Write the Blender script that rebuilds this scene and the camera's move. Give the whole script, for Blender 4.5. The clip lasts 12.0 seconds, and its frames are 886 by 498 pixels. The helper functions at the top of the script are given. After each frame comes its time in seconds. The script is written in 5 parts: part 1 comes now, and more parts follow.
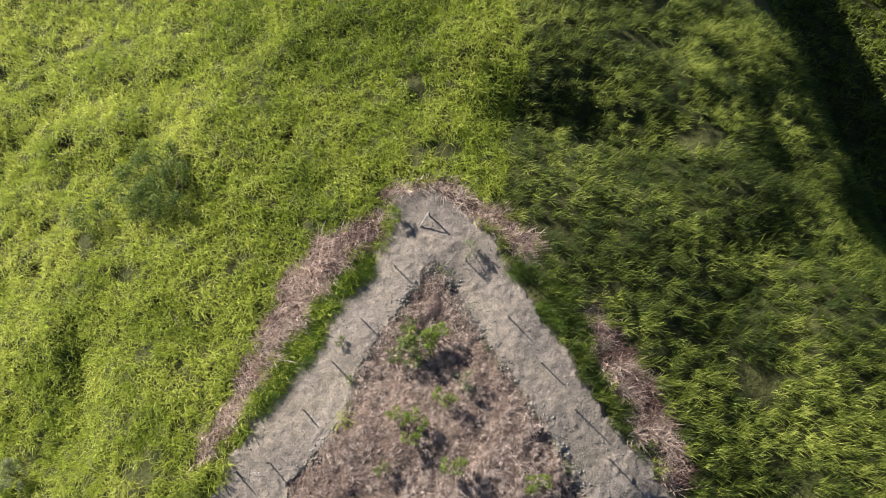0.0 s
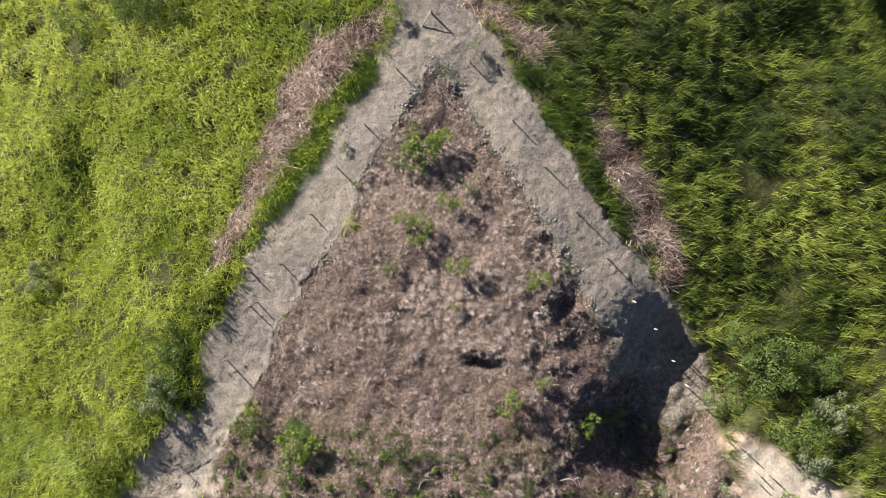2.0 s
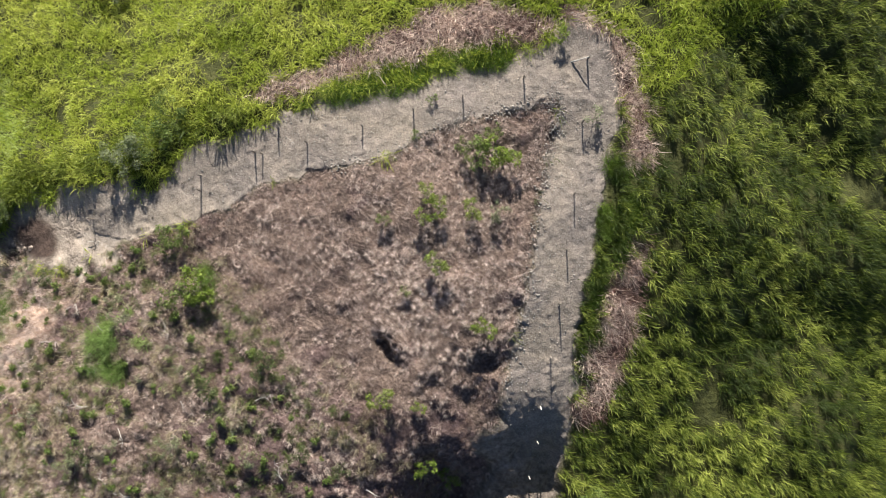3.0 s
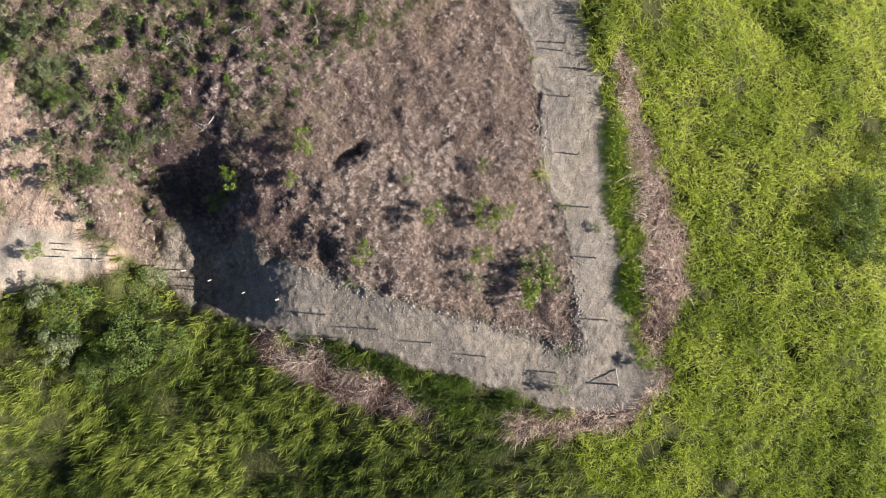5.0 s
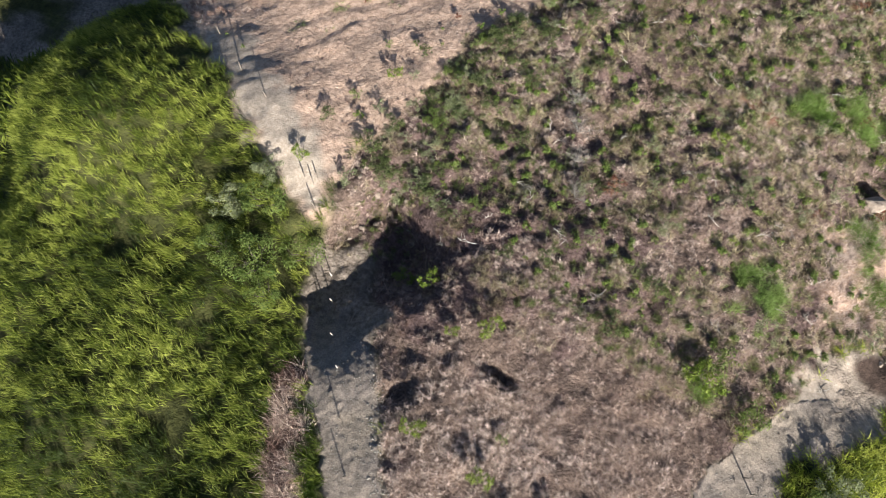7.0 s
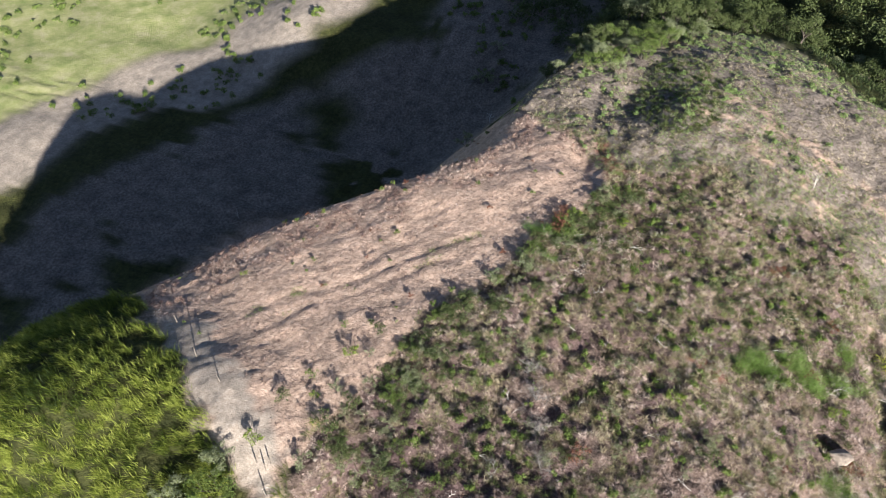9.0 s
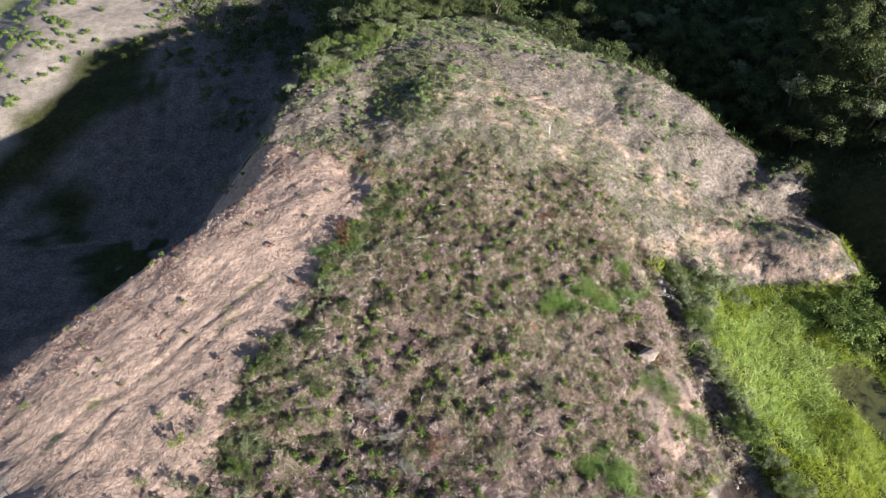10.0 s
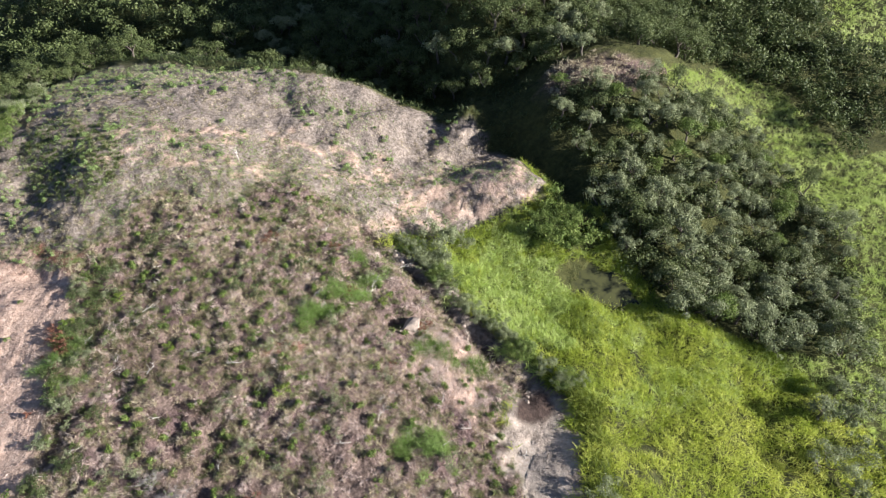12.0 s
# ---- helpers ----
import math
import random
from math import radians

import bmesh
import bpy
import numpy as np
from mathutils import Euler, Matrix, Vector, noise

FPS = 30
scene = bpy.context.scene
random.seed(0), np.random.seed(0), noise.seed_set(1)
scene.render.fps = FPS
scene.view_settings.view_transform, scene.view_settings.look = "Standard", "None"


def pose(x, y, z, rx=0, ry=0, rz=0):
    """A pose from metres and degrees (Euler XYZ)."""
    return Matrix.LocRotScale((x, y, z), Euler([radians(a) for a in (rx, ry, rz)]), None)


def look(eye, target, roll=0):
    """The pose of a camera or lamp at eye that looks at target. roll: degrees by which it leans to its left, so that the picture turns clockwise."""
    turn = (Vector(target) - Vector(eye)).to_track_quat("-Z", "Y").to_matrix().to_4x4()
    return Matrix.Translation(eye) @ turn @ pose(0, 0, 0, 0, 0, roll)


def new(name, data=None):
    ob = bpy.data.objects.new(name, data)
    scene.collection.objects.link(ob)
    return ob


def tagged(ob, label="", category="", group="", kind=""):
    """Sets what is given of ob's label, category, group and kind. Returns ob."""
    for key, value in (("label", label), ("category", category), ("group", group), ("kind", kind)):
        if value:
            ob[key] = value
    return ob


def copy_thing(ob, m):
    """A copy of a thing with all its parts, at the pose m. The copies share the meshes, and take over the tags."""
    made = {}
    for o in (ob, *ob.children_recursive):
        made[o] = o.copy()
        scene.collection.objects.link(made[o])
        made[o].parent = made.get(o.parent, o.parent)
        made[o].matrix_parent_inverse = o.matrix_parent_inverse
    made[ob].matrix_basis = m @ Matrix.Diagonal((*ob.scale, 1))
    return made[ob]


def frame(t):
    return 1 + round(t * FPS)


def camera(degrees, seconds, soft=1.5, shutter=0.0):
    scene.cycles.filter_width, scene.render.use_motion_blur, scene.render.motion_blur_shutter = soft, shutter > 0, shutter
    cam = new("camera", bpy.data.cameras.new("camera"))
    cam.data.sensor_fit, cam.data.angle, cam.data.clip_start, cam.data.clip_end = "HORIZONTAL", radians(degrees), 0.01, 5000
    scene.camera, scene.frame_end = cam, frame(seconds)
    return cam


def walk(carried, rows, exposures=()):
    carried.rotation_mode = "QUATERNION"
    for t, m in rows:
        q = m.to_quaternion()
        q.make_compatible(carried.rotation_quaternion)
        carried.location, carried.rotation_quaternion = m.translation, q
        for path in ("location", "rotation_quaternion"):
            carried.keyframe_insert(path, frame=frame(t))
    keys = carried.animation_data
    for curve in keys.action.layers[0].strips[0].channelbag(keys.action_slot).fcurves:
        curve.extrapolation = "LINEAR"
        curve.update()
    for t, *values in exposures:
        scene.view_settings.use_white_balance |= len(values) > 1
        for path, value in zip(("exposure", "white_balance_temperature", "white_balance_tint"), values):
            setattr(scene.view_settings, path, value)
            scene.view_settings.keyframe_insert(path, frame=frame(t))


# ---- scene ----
cam = camera(64.4, 12.0, soft=1.0)
PATH = [
    (0.0, 15.13, 1.40, 0.37), (0.5, 13.13, 1.49, 0.34), (1.0, 6.25, 1.68, 0.17), (1.5, -0.60, 1.80, 0.00),
    (2.0, -0.64, 1.80, -0.04), (2.5, -0.23, 1.76, 18.11), (3.0, 0.06, 1.19, 42.56), (3.5, -0.08, 0.47, 66.72),
    (3.7, -0.26, 0.23, 76.34), (5.3, -1.13, 0.15, 153.13), (5.5, 0.83, 0.38, 162.26), (6.0, 7.47, 1.05, 186.31),
    (6.5, 14.56, 1.57, 205.14), (7.0, 19.65, 1.53, 205.41), (7.5, 25.98, 1.44, 205.53), (7.7, 28.80, 1.40, 205.51),
    (9.3, 43.00, 1.20, 197.44), (9.5, 42.91, 0.94, 188.78), (10.0, 42.91, 0.67, 175.50), (10.5, 43.05, 0.70, 173.80),
    (11.0, 43.11, 0.46, 165.19), (11.5, 43.22, 0.27, 155.41), (12.0, 43.25, 0.41, 144.52),
]
# a drone that hovers sixty metres up and turns on the spot
walk(cam, [(t, pose(0, 0, 60, rx, ry, rz)) for t, rx, ry, rz in PATH],
     exposures=[(0.0, 1.30, 6500, 10), (5.5, 1.29, 6500, 10), (7.7, 1.29, 6450, 10), (9.3, 1.28, 6250, 12), (10.8, 1.43, 6200, 13), (12.0, 1.47, 6150, 14)])

# ---- sky and sun: low sun from the north-west ----
SUN_HEIGHT, SUN_TURN = 20.5, -45.0
world = bpy.data.worlds.new("sky")
scene.world = world
world.use_nodes = True
sky = world.node_tree.nodes.new("ShaderNodeTexSky")
sky.sky_type, sky.sun_disc = "NISHITA", False
sky.sun_elevation, sky.sun_rotation = radians(SUN_HEIGHT), radians(SUN_TURN)
sky.air_density, sky.dust_density = 0.58, 0.3
background = world.node_tree.nodes["Background"]
background.inputs["Strength"].default_value = 0.05
world.node_tree.links.new(sky.outputs[0], background.inputs["Color"])
sun = new("sun", bpy.data.lights.new("sun", "SUN"))
sun.data.energy, sun.data.angle, sun.data.color = 5.0, radians(0.53), (1.0, 0.95, 0.86)
sun_from = Vector((math.sin(radians(SUN_TURN)) * math.cos(radians(SUN_HEIGHT)), math.cos(radians(SUN_TURN)) * math.cos(radians(SUN_HEIGHT)), math.sin(radians(SUN_HEIGHT))))
sun.matrix_basis = look(sun_from * 300, (0, 0, 0))


# ---- materials ----
def node_material(name):
    m = bpy.data.materials.new(name)
    m.use_nodes = True
    return m, m.node_tree.nodes, m.node_tree.links, m.node_tree.nodes["Principled BSDF"]


def noise_node(nodes, links, size, detail=6.0, rough=0.6):
    """Noise in world metres: features of about the given size."""
    place = nodes.new("ShaderNodeNewGeometry")
    n = nodes.new("ShaderNodeTexNoise")
    n.inputs["Scale"].default_value, n.inputs["Detail"].default_value, n.inputs["Roughness"].default_value = 1.0 / size, detail, rough
    links.new(place.outputs["Position"], n.inputs["Vector"])
    return n


def ramp_node(nodes, links, source, stops):
    r = nodes.new("ShaderNodeValToRGB")
    while len(r.color_ramp.elements) < len(stops):
        r.color_ramp.elements.new(0.5)
    for e, (at, colour) in zip(r.color_ramp.elements, stops):
        e.position, e.color = at, (*colour, 1)
    links.new(source, r.inputs["Fac"])
    return r


def mix_node(nodes, links, fac, a, b, blend="MIX"):
    m = nodes.new("ShaderNodeMix")
    m.data_type, m.blend_type = "RGBA", blend
    for value, socket in ((fac, m.inputs[0]), (a, m.inputs[6]), (b, m.inputs[7])):
        if isinstance(value, (int, float)):
            socket.default_value = value
        elif isinstance(value, tuple):
            socket.default_value = (*value, 1)
        else:
            links.new(value, socket)
    return m.outputs[2]


def bump_node(nodes, links, bsdf, source, distance, strength=1.0, under=None):
    b = nodes.new("ShaderNodeBump")
    b.inputs["Distance"].default_value, b.inputs["Strength"].default_value = distance, strength
    links.new(source, b.inputs["Height"])
    if under:
        links.new(under.outputs[0], b.inputs["Normal"])
    links.new(b.outputs[0], bsdf.inputs["Normal"])
    return b


def earth_colours(nodes, links, dark, mid, light, size):
    """Mottled earth at two scales."""
    big, small = noise_node(nodes, links, size * 6, 4), noise_node(nodes, links, size, 8, 0.7)
    a = ramp_node(nodes, links, small.outputs["Fac"], ((0.3, dark), (0.5, mid), (0.72, light)))
    b = ramp_node(nodes, links, big.outputs["Fac"], ((0.35, (0.72, 0.72, 0.72)), (0.65, (1.15, 1.12, 1.1))))
    return mix_node(nodes, links, 1.0, a.outputs[0], b.outputs[0], "MULTIPLY")


def ground_material():
    m, nodes, links, bsdf = node_material("ground_earth")

    def mask(name):
        a = nodes.new("ShaderNodeAttribute")
        a.attribute_name = name
        return a.outputs["Fac"]
    col = earth_colours(nodes, links, (0.030, 0.036, 0.014), (0.060, 0.066, 0.022), (0.10, 0.10, 0.035), 0.8)
    col = mix_node(nodes, links, mask("pasture"), col, earth_colours(nodes, links, (0.20, 0.26, 0.08), (0.35, 0.37, 0.16), (0.54, 0.49, 0.31), 5.0))
    col = mix_node(nodes, links, mask("dry"), col, earth_colours(nodes, links, (0.060, 0.043, 0.035), (0.150, 0.110, 0.091), (0.30, 0.230, 0.196), 0.3))
    col = mix_node(nodes, links, mask("burnt_and_shade"), col, earth_colours(nodes, links, (0.055, 0.037, 0.034), (0.125, 0.086, 0.080), (0.24, 0.175, 0.165), 0.3))
    col = mix_node(nodes, links, mask("gravel_and_pit_shade"), col, earth_colours(nodes, links, (0.100, 0.082, 0.068), (0.230, 0.194, 0.163), (0.40, 0.342, 0.295), 0.5))
    col = mix_node(nodes, links, mask("bare"), col, earth_colours(nodes, links, (0.26, 0.188, 0.145), (0.47, 0.342, 0.268), (0.65, 0.505, 0.405), 0.5))
    col = mix_node(nodes, links, mask("sand"), col, earth_colours(nodes, links, (0.27, 0.224, 0.182), (0.385, 0.330, 0.276), (0.51, 0.445, 0.38), 0.35))
    col = mix_node(nodes, links, mask("damp_and_shade"), col, earth_colours(nodes, links, (0.035, 0.026, 0.022), (0.07, 0.05, 0.042), (0.12, 0.085, 0.07), 0.5))
    col = mix_node(nodes, links, mask("red"), col, earth_colours(nodes, links, (0.14, 0.060, 0.040), (0.28, 0.130, 0.085), (0.42, 0.22, 0.155), 0.5))
    links.new(col, bsdf.inputs["Base Color"])
    bsdf.inputs["Roughness"].default_value = 0.95
    bsdf.inputs["Specular IOR Level"].default_value = 0.15
    first = bump_node(nodes, links, bsdf, noise_node(nodes, links, 0.42, 5).outputs["Fac"], 0.30)
    bump_node(nodes, links, bsdf, noise_node(nodes, links, 0.16, 4).outputs["Fac"], 0.07, 1.0, first)
    calm = None
    for name, share in (("bare", -0.4), ("sand", -0.75)):
        a = nodes.new("ShaderNodeMath")
        a.operation, a.use_clamp, a.inputs[1].default_value, a.inputs[2].default_value = "MULTIPLY_ADD", True, share, 1.0
        links.new(mask(name), a.inputs[0])
        if calm:
            links.new(calm, a.inputs[2])
        calm = a.outputs[0]
    links.new(calm, first.inputs["Strength"])
    return m


def track_material():
    m, nodes, links, bsdf = node_material("track_sand")
    col = earth_colours(nodes, links, (0.160, 0.139, 0.121), (0.265, 0.236, 0.207), (0.375, 0.338, 0.302), 0.16)
    blotch = noise_node(nodes, links, 7.0, 3)
    tint = ramp_node(nodes, links, blotch.outputs["Fac"], ((0.35, (0.90, 0.88, 0.90)), (0.65, (1.06, 1.02, 0.95))))
    links.new(mix_node(nodes, links, 1.0, col, tint.outputs[0], "MULTIPLY"), bsdf.inputs["Base Color"])
    bsdf.inputs["Roughness"].default_value = 0.95
    bsdf.inputs["Specular IOR Level"].default_value = 0.12
    first = bump_node(nodes, links, bsdf, noise_node(nodes, links, 0.4, 5).outputs["Fac"], 0.06)
    bump_node(nodes, links, bsdf, noise_node(nodes, links, 0.10, 4).outputs["Fac"], 0.05, 1.0, first)
    return m


def leaf_material(name, dark, mid, light, translucent=0.35, blade=0.25, rough=0.6):
    """Leaves or blades. Each island and each tuft has its own tone."""
    m, nodes, links, bsdf = node_material(name)
    tone = nodes.new("ShaderNodeAttribute")
    tone.attribute_name = "tone"
    island = nodes.new("ShaderNodeNewGeometry")
    add = nodes.new("ShaderNodeMath")
    add.operation = "MULTIPLY_ADD"
    links.new(island.outputs["Random Per Island"], add.inputs[0])
    add.inputs[1].default_value = blade
    links.new(tone.outputs["Fac"], add.inputs[2])
    col = ramp_node(nodes, links, add.outputs[0], ((0.15, dark), (0.55, mid), (1.0, light))).outputs[0]
    links.new(col, bsdf.inputs["Base Color"])
    bsdf.inputs["Roughness"].default_value = rough
    bsdf.inputs["Specular IOR Level"].default_value = 0.25
    thin = nodes.new("ShaderNodeBsdfTranslucent")
    links.new(col, thin.inputs["Color"])
    both = nodes.new("ShaderNodeMixShader")
    both.inputs[0].default_value = translucent
    links.new(bsdf.outputs[0], both.inputs[1])
    links.new(thin.outputs[0], both.inputs[2])
    links.new(both.outputs[0], nodes["Material Output"].inputs["Surface"])
    return m


def plain_material(name, dark, mid, light, size, relief, rough=0.85):
    m, nodes, links, bsdf = node_material(name)
    links.new(earth_colours(nodes, links, dark, mid, light, size), bsdf.inputs["Base Color"])
    bsdf.inputs["Roughness"].default_value = rough
    bump_node(nodes, links, bsdf, noise_node(nodes, links, size * 0.6, 5).outputs["Fac"], relief)
    return m


def pond_material():
    m, nodes, links, bsdf = node_material("pond_water")
    scum = noise_node(nodes, links, 2.2, 5)
    links.new(ramp_node(nodes, links, scum.outputs["Fac"], ((0.40, (0.012, 0.014, 0.008)), (0.55, (0.070, 0.074, 0.024)))).outputs[0], bsdf.inputs["Base Color"])
    links.new(ramp_node(nodes, links, scum.outputs["Fac"], ((0.40, (0.25, 0.25, 0.25)), (0.55, (0.9, 0.9, 0.9)))).outputs[0], bsdf.inputs["Roughness"])
    bsdf.inputs["Specular IOR Level"].default_value = 0.3
    return m


GROUND, TRACK, POND = ground_material(), track_material(), pond_material()
MEADOW = leaf_material("meadow_grass", (0.120, 0.180, 0.014), (0.345, 0.425, 0.050), (0.570, 0.605, 0.130), 0.5)
# Darker copy of the meadow green: shade of the averted slope put into colour.
SHADE_TONED_MEADOW = leaf_material("shade_toned_meadow_grass", (0.040, 0.064, 0.010), (0.150, 0.195, 0.024), (0.370, 0.420, 0.085), 0.4)
LUSH = leaf_material("lush_grass", (0.045, 0.088, 0.010), (0.115, 0.190, 0.024), (0.220, 0.300, 0.060), 0.4)
FRESH = leaf_material("fresh_grass", (0.090, 0.150, 0.030), (0.200, 0.310, 0.075), (0.340, 0.450, 0.150), 0.4)
PALE_GRASS = leaf_material("pale_meadow_grass", (0.200, 0.280, 0.050), (0.430, 0.540, 0.145), (0.620, 0.700, 0.290), 0.5)
RIDGE_LEAF = leaf_material("ridge_herb", (0.065, 0.088, 0.026), (0.170, 0.205, 0.070), (0.320, 0.355, 0.150), 0.35)
STRAW = leaf_material("dry_grass", (0.130, 0.080, 0.068), (0.385, 0.285, 0.238), (0.720, 0.595, 0.520), 0.1, 0.55)
PALE_STRAW = leaf_material("pale_straw", (0.120, 0.068, 0.055), (0.370, 0.245, 0.200), (0.700, 0.555, 0.460), 0.1, 0.7)
RIDGE_GREEN = leaf_material("ridge_grass_green", (0.095, 0.140, 0.042), (0.235, 0.325, 0.110), (0.390, 0.470, 0.210), 0.35)
OLIVE_STRAW = leaf_material("olive_straw", (0.112, 0.090, 0.050), (0.325, 0.272, 0.160), (0.600, 0.525, 0.370), 0.2, 0.5)
LEAF = leaf_material("shrub_leaf", (0.040, 0.072, 0.014), (0.110, 0.165, 0.036), (0.230, 0.290, 0.080), 0.3, 0.5)
YELLOW_LEAF = leaf_material("yellow_green_leaf", (0.085, 0.130, 0.018), (0.190, 0.265, 0.040), (0.320, 0.390, 0.085), 0.35, 0.4)
TREE_LEAF = leaf_material("tree_leaf", (0.024, 0.038, 0.012), (0.072, 0.098, 0.031), (0.175, 0.205, 0.080), 0.25, 0.35)
GREY_LEAF = leaf_material("grey_green_leaf", (0.075, 0.095, 0.044), (0.195, 0.225, 0.115), (0.34, 0.37, 0.21), 0.28, 0.35)
RUST_LEAF = leaf_material("rust_leaf", (0.080, 0.030, 0.018), (0.170, 0.070, 0.042), (0.260, 0.125, 0.080), 0.15, 0.4)
BARK = plain_material("bark", (0.05, 0.04, 0.032), (0.11, 0.09, 0.075), (0.20, 0.17, 0.14), 0.15, 0.03)
POST_WOOD = plain_material("weathered_post_wood", (0.09, 0.075, 0.06), (0.20, 0.17, 0.14), (0.36, 0.32, 0.27), 0.12, 0.02)
PALE_WOOD = plain_material("bleached_wood", (0.38, 0.35, 0.31), (0.56, 0.53, 0.48), (0.70, 0.67, 0.62), 0.12, 0.02)
GREY_TWIG = plain_material("grey_twig_wood", (0.16, 0.145, 0.13), (0.25, 0.23, 0.21), (0.36, 0.335, 0.31), 0.12, 0.01)
STONE = plain_material("boulder_stone", (0.16, 0.125, 0.10), (0.31, 0.255, 0.21), (0.48, 0.41, 0.345), 0.4, 0.12)
CLOD = plain_material("earth_clod", (0.16, 0.145, 0.13), (0.29, 0.268, 0.242), (0.42, 0.395, 0.36), 0.2, 0.03)

# ---- the lie of the land ----
def curve(t, knots, values):
    """Smooth curve through knots (ascending)."""
    k, v = np.asarray(knots, float), np.asarray(values, float)
    m = np.gradient(v, k)
    t = np.clip(t, k[0], k[-1])
    i = np.clip(np.searchsorted(k, t, side="right") - 1, 0, len(k) - 2)
    h = k[i + 1] - k[i]
    s = (t - k[i]) / h
    return ((1 + 2 * s) * (1 - s) ** 2 * v[i] + s * (1 - s) ** 2 * h * m[i] + s * s * (3 - 2 * s) * v[i + 1] + s * s * (s - 1) * h * m[i + 1])

def step(x, a, b):
    s = np.clip((x - a) / (b - a), 0, 1)
    return s * s * (3 - 2 * s)

def soft(x, w):
    """max(x, 0) rounded over about w metres."""
    return 0.5 * (x + np.sqrt(x * x + w * w))

GRID = np.random.RandomState(7).rand(8, 256, 256)

def value_noise(x, y, size, layer=0):
    """Smooth noise in 0..1 with features of the given size in metres."""
    u, v = x / size + 400, y / size + 400
    i, j = np.floor(u).astype(int), np.floor(v).astype(int)
    a, b = u - i, v - j
    a, b = a * a * (3 - 2 * a), b * b * (3 - 2 * b)
    g = GRID[layer % 8]
    p = lambda di, dj: g[(i + di) % 256, (j + dj) % 256]
    return (p(0, 0) * (1 - a) + p(1, 0) * a) * (1 - b) + (p(0, 1) * (1 - a) + p(1, 1) * a) * b

def bump(x, y, cx, cy, rx, ry, turn=0.0):
    c, s = math.cos(math.radians(turn)), math.sin(math.radians(turn))
    u, v = (x - cx) * c + (y - cy) * s, -(x - cx) * s + (y - cy) * c
    return np.exp(-((u / rx) ** 2 + (v / ry) ** 2))

CREST_Y = (-210, -150, -112, -95, -75, -55, -35, -15, 5, 25, 60, 120)
CREST_X = (-30, -22, -10, -4, 2, 5, 3, 1, 0, -2, -8, -16)
CREST_Z = (-22, -17, -4, 1.0, 2.2, 2.0, 1.2, 0.5, 0, -1.4, -8, -20)
BREAK_Y = (-130, -100, -80, -66, -61, -56, -51, -45, -37, -30, -20, -5, 15, 40, 60, 90)
BREAK_X = (14, 14, 19, 22, 27, 33, 38, 44, 51, 58, 62, 57, 51, 48, 45, 40)

